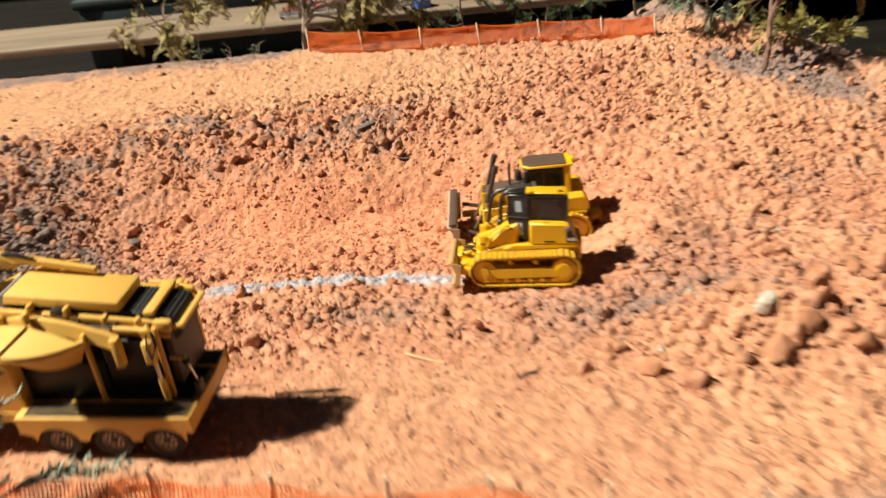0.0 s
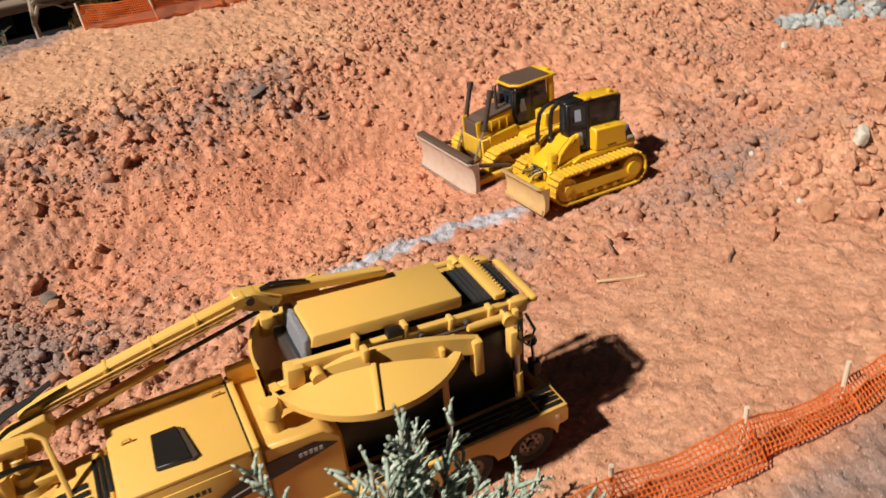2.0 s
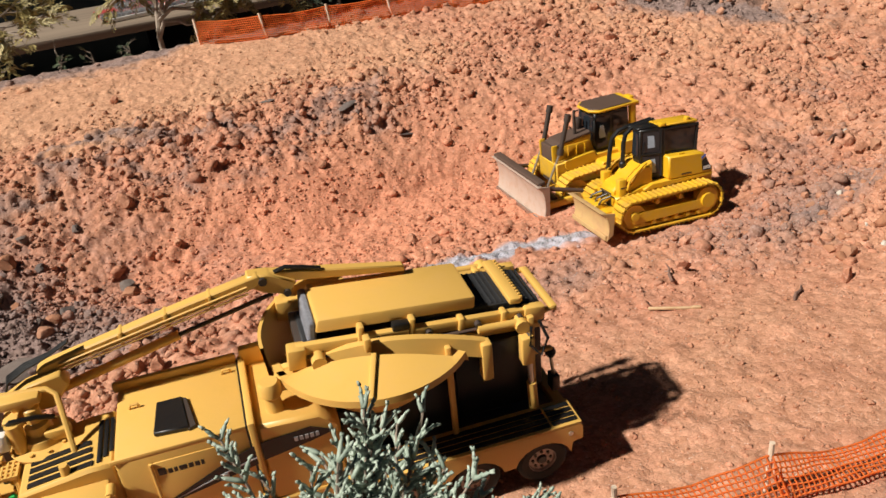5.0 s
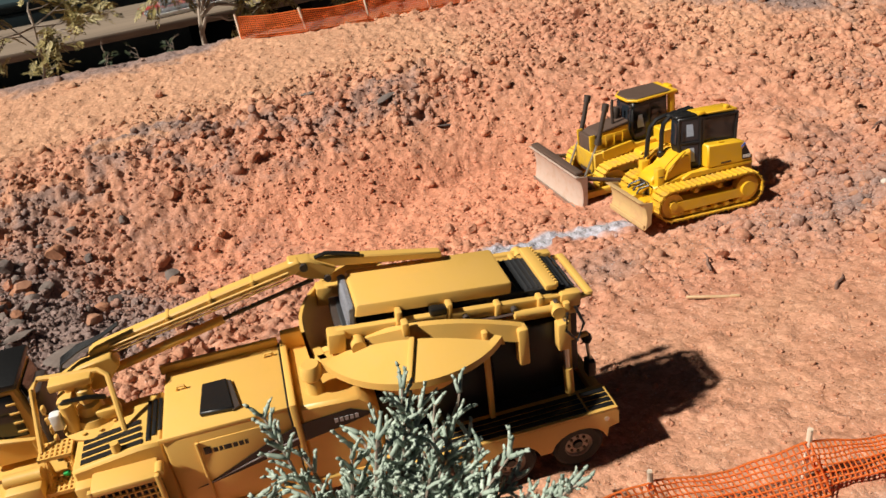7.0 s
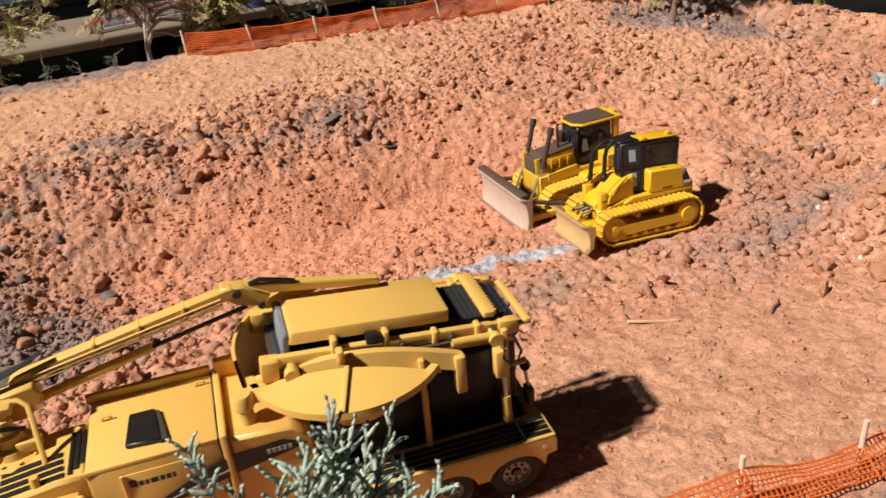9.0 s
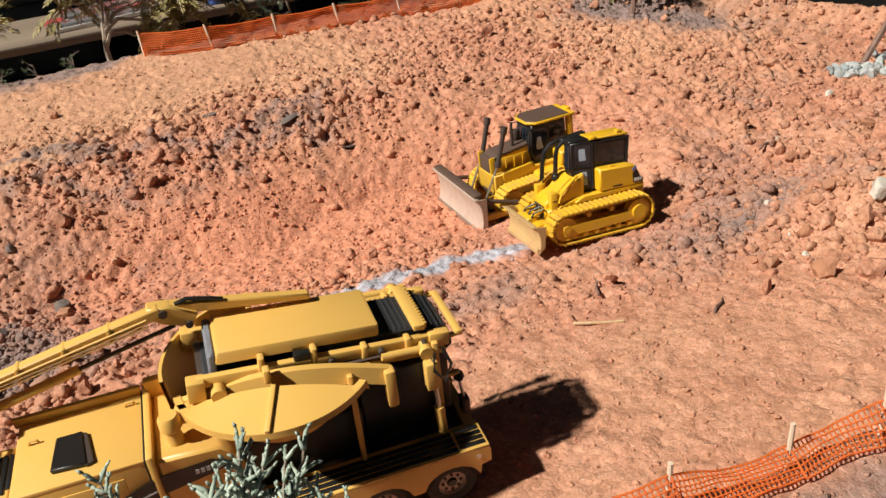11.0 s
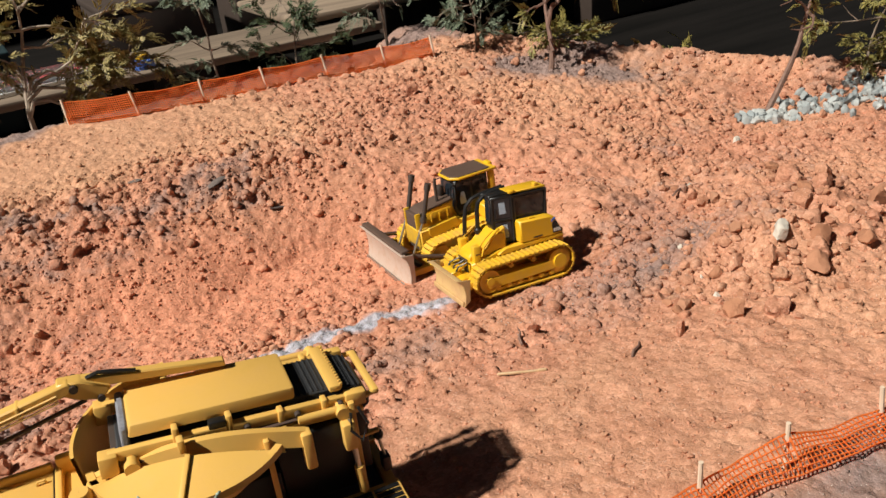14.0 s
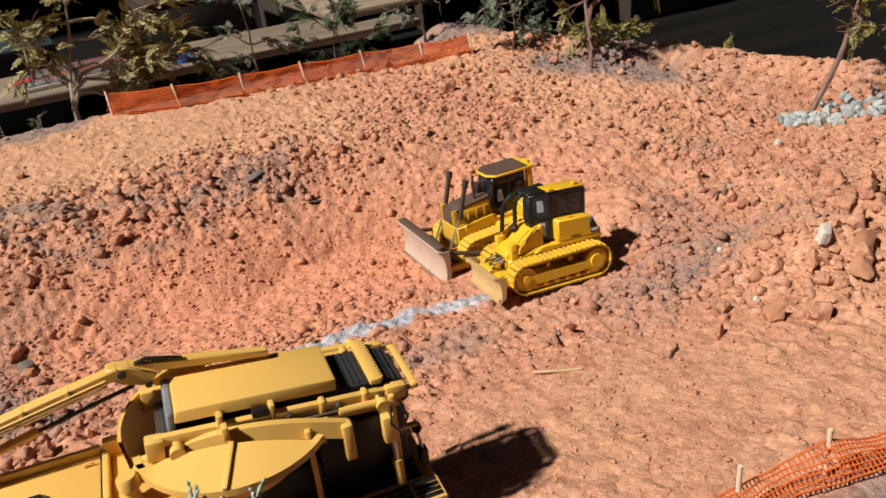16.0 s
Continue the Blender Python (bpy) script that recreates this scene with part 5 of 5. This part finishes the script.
    # front hood with louvres and cooler
    part("front_hood", prism(B(), [(-172, 36), (-142, 36), (-142, 69), (-150, 69), (-172, 66)], -26, 2, 1.0), GOLD, g)
    for k in range(4):
        v = -24.0 + k * 3.4
        part("louvre", prism(B(), [(-169, 66.9), (-148.6 - 0.4 * k, 69.5), (-148.6 - 0.4 * k, 69.0), (-169, 66.4)], v, v + 2.1), BLACK, g)
    for k in range(3):
        u = -147.4 + k * 1.9
        part("louvre", box(B(), u, u + 1.3, -23.5 + 2 * k, -3, 69.0, 69.6, 0.1), BLACK, g)
    cooler = part("cooler", box(B(), -165, -146, -34, -26, 38, 62, 0.8), DARK, g, "dark cooler behind a yellow grille")
    for k in range(9):
        u = -164 + k * 2.1
        part("grille_bar", box(B(), u, u + 0.5, -34.9, -34.2, 39, 61, 0), GOLD, cooler)
    for k in range(8):
        z = 40 + k * 2.7
        part("grille_bar", box(B(), -165, -146, -35.1, -34.4, z, z + 0.5, 0), GOLD, cooler)
    part("cooler_top", box(B(), -166, -145, -35.5, -26, 61.5, 64, 0.7), GOLD, cooler)
    for u in (-166, -145):
        part("cooler_edge", box(B(), u - 0.8, u + 0.8, -35.6, -33.6, 37, 64, 0.4), GOLD, cooler)
    for u, z in ((-144.5, 63), (-143.5, 40)):
        part("lug", rod(B(), (u, -34, z), (u, -29, z), 1.6), GOLD, g)
    part("filler", rod(B(), (-157, -23, 67), (-157, -23, 71.5), 1.8, 1.4), GOLD, g)
    # crane
    crane = part("turntable", lathe(B(), [(0.1, 0), (10.5, 0), (11, 1.4), (7, 2.2), (6.2, 4.6), (4.4, 5.4), (4.2, 9), (2.8, 10), (2.6, 15), (1.6, 15.6), (1.6, 18), (0.1, 18)], (-166, -2, 66), "z", 24), GOLD, g, "golden crane turntable")
    for k in range(10):
        a = k * math.tau / 10
        part("bolt", rod(B(), (-166 + 8.8 * math.cos(a), -2 + 8.8 * math.sin(a), 67), (-166 + 8.8 * math.cos(a), -2 + 8.8 * math.sin(a), 68.6), 0.7, seg=6), GOLD, crane)
    part("swing_arm", box(B(), -164, -156, -7, -3, 69, 73, 0.6), GOLD, crane)
    part("hose", tube(B(), [(-176, -4, 76), (-172, -6, 80), (-165, -5, 79), (-160, -3, 76)], 0.9), BLACK, crane)
    part("slew_motor", rod(B(), (-172, -6, 68), (-172, -6, 79), 2.4), GOLD, crane)
    part("valve_block", box(B(), -176, -168, -3, 6, 70, 78, 0.8), GOLD, crane)
    part("work_lamp", box(B(), -178, -174.4, -8.5, -5, 70.5, 77, 0.6), WHITE, crane, "white work lamp")
    part("boom_foot", prism(B(), [(-173, 76), (-160, 76), (-153, 84), (-155, 88.5), (-166, 87), (-174, 83)], 1.5, 7.5, 0.6), GOLD, crane)
    part("foot_plate", box(B(), -176, -162, -4, 2, 83, 86, 0.5), GOLD, crane)
    boom = part("boom", prism(B(), [(-162, 86), (-150, 88.6), (-87, 101.0), (-84, 103.6), (-86, 105.8), (-112, 100.8), (-160, 90.6), (-163, 88.6)], 6, 10.5, 0.6), GOLD, g, "golden crane boom")
    part("boom_cylinder", rod(B(), (-157, 7.8, 79), (-116, 8.2, 88.6), 1.7), GOLD, boom)
    part("boom_rod", rod(B(), (-116, 8.2, 88.6), (-82, 8.6, 96.0), 0.8), DARK, boom)
    for t in (0.25, 0.5, 0.75):
        part("clamp", box(B(), -150 + 62 * t, -148.6 + 62 * t, 5.2, 11.0, 88.4 + 12.4 * t, 93.4 + 12.4 * t, 0.4), GOLD, boom)
    for k in range(3):
        part("pipe", tube(B(), [(-155, 5.3, 87.4 + 1.3 * k), (-120, 5.3, 94.3 + 1.3 * k), (-90, 5.3, 100.2 + 1.3 * k)], 0.45, 6), GOLD, boom)
    part("elbow", prism(B(), [(-89.5, 105.8), (-82, 105), (-73, 99.5), (-76.5, 95), (-85, 98), (-90, 101.8)], 6.6, 12.6, 0.6), GOLD, boom)
    part("elbow_pin", rod(B(), (-84.5, 5.4, 103), (-84.5, 14, 103), 1.5), DARK, boom)
    part("elbow_pin", rod(B(), (-77, 5.4, 96.5), (-77, 14, 96.5), 1.3), DARK, boom)
    part("stick", prism(B(), [(-84, 105.2), (-60, 100.4), (-34, 94.8), (-34, 92.2), (-78, 99.8)], 8.4, 12.4, 0.5), GOLD, boom)
    part("stick_cylinder", rod(B(), (-72, 10.5, 102.0), (-44, 10.5, 95.0), 0.8), BROWN, boom)
    part("stick_hose", tube(B(), [(-80, 9, 104.2), (-76, 9, 105.2), (-70, 9, 103.6), (-64, 9, 101.6)], 0.8), BLACK, boom)
    for k in range(4):
        o = k * 1.3
        part("hose", tube(B(), [(-173, 2 + o * 0.5, 84), (-171, 3 + o * 0.6, 89 + o * 0.3), (-165, 4 + o * 0.5, 92 + o * 0.3), (-157, 5 + o * 0.5, 94.5), (-150, 6 + o * 0.4, 97.6)], 0.42), BLACK, crane)
    # rails and platform round the crane
    part("hand_rail", tube(B(), [(-183, -12, 66), (-182, 0, 84), (-180, 3, 85.5), (-160, 0, 85.5), (-157, -2, 84), (-155, -14, 68)], 1.0, 8), GOLD, g)
    part("hand_rail", tube(B(), [(-182, -12, 66), (-183, -20, 50), (-183, -20, 40)], 0.9, 8), GOLD, g)
    part("hand_rail", tube(B(), [(-174, -14, 66), (-174, -21, 50), (-174, -21, 38)], 0.9, 8), GOLD, g)
    for k, (v, z) in enumerate(((-12, 65), (-17, 54), (-21, 44))):
        tread = B()
        for a in range(7):
            box(tread, -184 + a * 1.7, -183.2 + a * 1.7, v - 4, v + 4, z, z + 1.4, 0)
        for a in range(5):
            box(tread, -184, -173, v - 4 + a * 1.9, v - 3.3 + a * 1.9, z + 0.1, z + 1.3, 0)
        part("step_tread", tread, GOLD, g)
    part("signal_lamp", box(B(), -179, -176.5, -15, -13.5, 56, 57.5, 0.3), plain("green_plastic", (0.03, 0.5, 0.12), 0.4), g, "small green lamp")
    part("step_side", box(B(), -172, -166, -30, -20, 40, 62, 1.0), GOLD, g)
    # operator cab at the front
    cab = part("operator_cab", prism(B(), [(-208, 52), (-187, 52), (-185, 60), (-188, 84), (-208, 84)], 3, 25, 1.0), GOLD, g, "golden operator cab")
    part("cab_roof", box(B(), -209, -187, 2, 26, 84, 86.5, 0.6), BLACK, cab, "black cab roof")
    part("cab_window", box(B(), -205, -190, 2.3, 3.1, 64, 82, 0.3), GLASS, cab)
    part("cab_window", prism(B(), [(-185.4, 62), (-184.8, 62), (-187.0, 82), (-187.6, 82)], 5, 23), GLASS, cab)
    for k in range(4):
        part("window_bar", box(B(), -193 + 0.1 * k, -189.5, 1.8, 2.6, 66 + 4 * k, 66.8 + 4 * k, 0.2), GOLD, cab)
    part("cab_rail", tube(B(), [(-206, -6, 48), (-206, -6, 68), (-196, -6, 70), (-186, -6, 68), (-185, -6, 46)], 1.0, 8), GOLD, g)
    part("front_base", box(B(), -215, -172, -24, 24, 26, 50, 1.5), GOLD, g)
    part("front_disc", lathe(B(), [(0.1, 3), (7, 3), (8, 2), (8, 0)], (-198, -10, 50), "z", 24), GOLD, g)
    part("front_box", box(B(), -196, -184, -22, -8, 50, 60, 1.2), GOLD, g)
    part("front_roller", rod(B(), (-196, -16, 61), (-184, -16, 61), 2.4), GOLD, g)
    part("chain_guard", box(B(), -184, -180, -2, 14, 52, 82, 0.8), DARK, g, "dark chain guard")
    for k in range(7):
        part("chain_link", box(B(), -180.2, -179.0, -6, -3.5, 50 + k * 4.4, 53 + k * 4.4, 0.4), GOLD, g)
    # tub
    tc = (-52, -7)
    tub = B()
    lathe(tub, [(19, 60), (34.5, 77), (36, 77.5), (36, 80), (33.4, 80), (18, 61)], (tc[0], tc[1], 0), "z", 40, radians(185), radians(320))
    lathe(tub, [(30, 50), (37.5, 72), (38.5, 88), (37.3, 88), (36.2, 73), (29, 51)], (tc[0], tc[1], 0), "z", 24, radians(95), radians(186))
    part("tub", tub, GOLD, g, "golden round tub")
    wing = B()
    n = 24
    top, rim = [], []
    for k in range(n + 1):
        t = k / n
        u = -85 + 61 * t
        v = -15.5 - 15.5 * t - 1.5 * math.sin(math.pi * t)
        z = 77.5 + 6.6 * math.sin(math.pi * min(1, t * 0.92 + 0.06))
        a0, a1 = math.atan2(-15.5 - tc[1], -85 - tc[0]) % math.tau, math.atan2(-31 - tc[1], -24 - tc[0]) % math.tau
        a = a0 + (a1 - a0) * t
        top.append((u, v, z))
        rim.append((tc[0] + 36 * math.cos(a), tc[1] + 36 * math.sin(a), 80.2))
    va, vb = [wing.verts.new(q) for q in top], [wing.verts.new(q) for q in rim]
    vc, vd = [wing.verts.new((q[0], q[1], q[2] - 1.2)) for q in top], [wing.verts.new((q[0], q[1], q[2] - 1.2)) for q in rim]
    for k in range(n):
        wing.faces.new((va[k], va[k + 1], vb[k + 1], vb[k]))
        wing.faces.new((vc[k], vd[k], vd[k + 1], vc[k + 1]))
        wing.faces.new((vb[k], vb[k + 1], vd[k + 1], vd[k]))
        wing.faces.new((va[k], vc[k], vc[k + 1], va[k + 1]))
    part("tub_wing", wing, GOLD, g, "smooth golden crescent wing of the tub")
    rim_plate = B()
    line = []
    for k in range(29):
        t = k / 28
        line.append((-85 + 71 * t, -13.5 - 9 * t - 2.5 * math.sin(math.pi * t), 79.5 - 3.8 * t + 7.6 * math.sin(math.pi * t)))
    rows = [[rim_plate.verts.new((q[0], q[1] + dy, q[2] + dz)) for q in line] for dy, dz in ((-2.0, -6.0), (0, 0), (2.4, 0.3), (2.8, -2.0), (0.2, -6.4))]
    for a, b in zip(rows, rows[1:] + rows[:1]):
        for k in range(len(line) - 1):
            rim_plate.faces.new((a[k], a[k + 1], b[k + 1], b[k]))
    rim_plate.faces.new([w[0] for w in rows])
    rim_plate.faces.new([w[-1] for w in rows][::-1])
    part("tub_rim", rim_plate, GOLD, g)
    part("rim_tail", box(B(), -17, -13, -25, -20, 60, 76, 0.8), GOLD, g)
    mid, rmid = top[n // 2], rim[n // 2]
    part("wing_rib", box(B(), -0.9, 0.9, 0, (Vector(rmid) - Vector(mid)).length, -0.4, 1.3, 0.3, Matrix.Translation(mid) @ (Vector(rmid) - Vector(mid)).to_track_quat("Y", "Z").to_matrix().to_4x4()), GOLD, g)
    part("wing_lug", box(B(), -57, -54.6, -23, -19, 84, 89.5, 0.6), GOLD, g)
    part("hinge_post", lathe(B(), [(0.1, 0), (3.4, 0), (3.0, 2), (2.6, 6), (3.8, 7.5), (3.8, 11), (3.0, 12.5), (0.1, 12.5)], (-90, -19.5, 68), "z", 18), GOLD, g)
    part("hinge_arm", box(B(), -88, -80, -19, -14, 74, 80, 1.2), GOLD, g)
    # mill side; guard and box are coloured black for the shade under the tub
    part("mill_guard", box(B(), -26, 3, -19, 12, 40, 72, 1.0), BLACK, g, "mill guard coloured black to stand for the shade of the tub")
    part("mill_bracket", box(B(), -2, 3, -25, -20.5, 62, 74, 0.8), GOLD, g)
    part("mill_rod", rod(B(), (1, -22.5, 74), (2, -22.5, 50), 1.1), STEEL, g)
    part("mill_ram", rod(B(), (2, -22.5, 52), (2.6, -22.5, 40), 1.9), GOLD, g)
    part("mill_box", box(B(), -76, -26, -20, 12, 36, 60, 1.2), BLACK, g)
    part("guard_post", box(B(), -30, -28, -25, -22.5, 39, 79, 0.4), GOLD, g)
    for v in (-24, 17):
        part("mast", box(B(), 2.6, 5, v + 4, v + 6.4, 39, 79, 0.5), GOLD, g)
        part("tilt_cylinder", rod(B(), (-16, v + 5.5, 78.5), (1, v + 5.5, 77), 1.5), GOLD, g)
        part("tilt_rod", rod(B(), (0, v + 2.6, 76.5), (0, v + 8.0, 76.5), 2.6), GOLD, g)
    part("hose", tube(B(), [(5, -24, 80), (7, -27, 74), (4, -28, 68), (1, -25, 71), (2, -24, 78)], 0.6), BLACK, g)
    part("rear_chute", box(B(), 5, 9, -16, 13, 44, 73, 0.6), DARK, g, "dark rear chute")
    part("ball_hitch", lathe(B(), [(0.05, -2.2), (1.6, -1.6), (2.2, 0), (1.6, 1.6), (0.05, 2.2)], (13, -15, 57), "z", 14), BLACK, g)
    part("strut", rod(B(), (13, -15, 55.5), (15, -13.5, 43), 0.7), STEEL, g)
    part("strut_foot", box(B(), 13.2, 16.5, -16, -11, 38, 45, 0.5), BROWN, g)
    part("strut_bracket", box(B(), 5, 13.5, -16.2, -14, 58.5, 60, 0.4), GOLD, g)
    # folded conveyor
    conv = part("conveyor_frame", box(B(), -78, 12, -12.5, 12.5, 76, 80, 0.6), DARK, g, "dark conveyor frame")
    conv.matrix_basis = pose(-0.035, 0, 0.085, 0, 6.0, 0) @ Matrix.Translation((0.035, 0, -0.085))
    belt = B()
    prof = [(-76, 80.5), (-20, 85.6), (2, 85.6), (9, 84.5), (13.5, 80), (14, 75), (11, 72), (-20, 76), (-76, 77)]
    prism(belt, prof, -11.5, 11.5, 0.5)
    part("belt", belt, BELT, conv, "black ribbed rubber belt")
    for k in range(13):
        u = -14 + k * 2.0
        z = 85.7 if u < 2 else 85.7 - (u - 2) * 0.2
        part("cleat", box(B(), u, u + 0.5, -11, 11, z - 0.3, z + 0.35, 0), BELT, conv)
    cover = B()
    box(cover, -71, -14.5, -12.8, 12.8, 84.8, 91, 1.4)
    for v in cover.verts:
        if v.co.z < 86 and v.co.y < 0:
            v.co.y += 2.5
        if v.co.x < -69.5:
            v.co.x += 0.35 * (91 - v.co.z) * -0.5
    part("belt_cover", cover, GOLD, conv, "smooth golden belt cover")
    part("foam_end", prism(B(), [(-12, 79.5), (11.5, 79.5), (11.5, 90), (-12, 90)], -74.2, -71.2, 0.8, "x"), FOAM, conv, "grey foam block")
    for s in (-1, 1):
        part("side_rail", box(B(), -79, 9, s * 13.4, s * 16.2, 80, 84.2, 0.6), GOLD, conv)
        part("lower_rail", box(B(), -62, 10, s * 14, s * 16.4, 75.5, 77.6, 0.5), GOLD, conv)
        part("rail_end", box(B(), -82, -76, s * 12.5, s * 18.2, 76, 84, 0.6), GOLD, conv)
        part("drive_motor", rod(B(), (-72, s * 16, 79), (-72, s * 21, 79), 2.6), GOLD, conv)
        for u in (-58, -40, -22, -6):
            part("bracket", box(B(), u, u + 2.2, s * 13, s * 17.2, 79.5, 88.4 if u in (-58, -40) else 85.2, 0.6), GOLD, conv)
            part("roller_end", rod(B(), (u + 7, s * 16, 82), (u + 7, s * 18.4, 82), 1.2), DARK, conv)
        part("hydraulic_line", tube(B(), [(-70, s * 17, 79), (-50, s * 17.2, 78.6), (-30, s * 17.2, 79.4), (0, s * 17, 80.6)], 0.7, 6), BROWN, conv)
        part("tail_bracket", box(B(), 3, 11, s * 13, s * 17, 79, 85, 0.8), GOLD, conv)
        part("guard_arm", rod(B(), (8, s * 15, 81), (15.5, s * 14, 82), 1.1), GOLD, conv)
    part("cross_roller", box(B(), -2.2, 2.2, -14.6, 14.6, 86, 88.4, 0.5), GOLD, conv)
    for k in range(15):
        part("roller_tooth", box(B(), 2.0, 3.0, -13.6 + k * 1.9, -12.8 + k * 1.9, 86.3, 88.6, 0.1), GOLD, conv)
    part("tail_guard", box(B(), 14, 16.6, -15, 14.6, 80.8, 83.2, 0.5), GOLD, conv)
    part("light_cluster", box(B(), -46, -40, -17.5, -14, 84.5, 87.5, 0.6), BLACK, conv)
    # running gear
    part("chassis", box(B(), -175, 12, -20, 6, 24, 34, 1.0), BROWN, g, "dark chassis beam")
    for s, v in ((-1, -35), (1, 17)):
        skirt = [(-72, 37), (16, 37), (17, 35.5), (17, 29.5), (13.0, 28.8)]
        for cu in (1, -26, -53):
            for k in range(9):
                a = math.pi * (0.06 + 0.88 * k / 8)
                skirt.append((cu + 11.4 * math.cos(a), 22.0 + 9.6 * math.sin(a)))
        skirt += [(-66, 27), (-72, 28)]
        part("fender_skirt", prism(B(), skirt, v if s < 0 else v + 1.4, v + 1.4 if s < 0 else v + 2.8, 0.15), GOLD, g)
        part("fender_top", box(B(), -72, 16.5, v if s < 0 else v - 12, v + 14 if s < 0 else v + 2.4, 37, 38, 0.3), GOLD, g)
        for k in range(4):
            a = v + 1.4 + k * 2.7 if s < 0 else v - 10 + k * 2.7
            part("grip_strip", box(B(), -68, 4.6, a, a + 2.1, 38, 38.4, 0.1), BLACK, g)
            part("grip_strip", box(B(), 5.6, 15.5, a, a + 2.1, 38, 38.4, 0.1), BLACK, g)
        for cu in (1, -26, -53):
            wv = v + 0.8 if s < 0 else v + 0.2
            wheel = part("wheel", lathe(B(), [(5.6, 0.6), (8.6, 0), (10.0, 1.0), (10.2, 3), (10.2, 7.5), (9.6, 9.4), (5.6, 9.4)], (cu, wv if s < 0 else wv - 7, 22.4), "y", 32), RUBBER, g, "black rubber tyre")
            f = wv + 0.9 if s < 0 else wv + 1.2
            part("rim", lathe(B(), [(0.05, 1.8 * -s), (2.0, 1.8 * -s), (2.2, 0.6 * -s), (5.0, 0.9 * -s), (5.3, 0), (5.8, 0)], (cu, f, 22.4), "y", 28), RIM, wheel, "brown-grey steel rim")
            part("hub", lathe(B(), [(0.05, -0.2), (1.6, -0.2), (1.9, 1.0)], (cu, f, 22.4), "y", 16), BLACK, wheel)
            for k in range(8):
                a = k * math.tau / 8
                part("rim_hole", rod(B(), (cu + 3.6 * math.cos(a), f + 0.2, 22.4 + 3.6 * math.sin(a)), (cu + 3.6 * math.cos(a), f + 1.4, 22.4 + 3.6 * math.sin(a)), 0.62, seg=8), BLACK, wheel)
        part("tail_lamp", rod(B(), (12, v - 0.3, 33.5), (12, v + 0.5, 33.5), 1.0), STEEL, g)
    part("tail_beam", box(B(), 12, 16.4, -33, 18, 28, 36.5, 0.6), GOLD, g)
    part("jack_leg", box(B(), -196, -190, -18, -10, 8, 28, 0.8), GOLD, g)


tub_grinder()
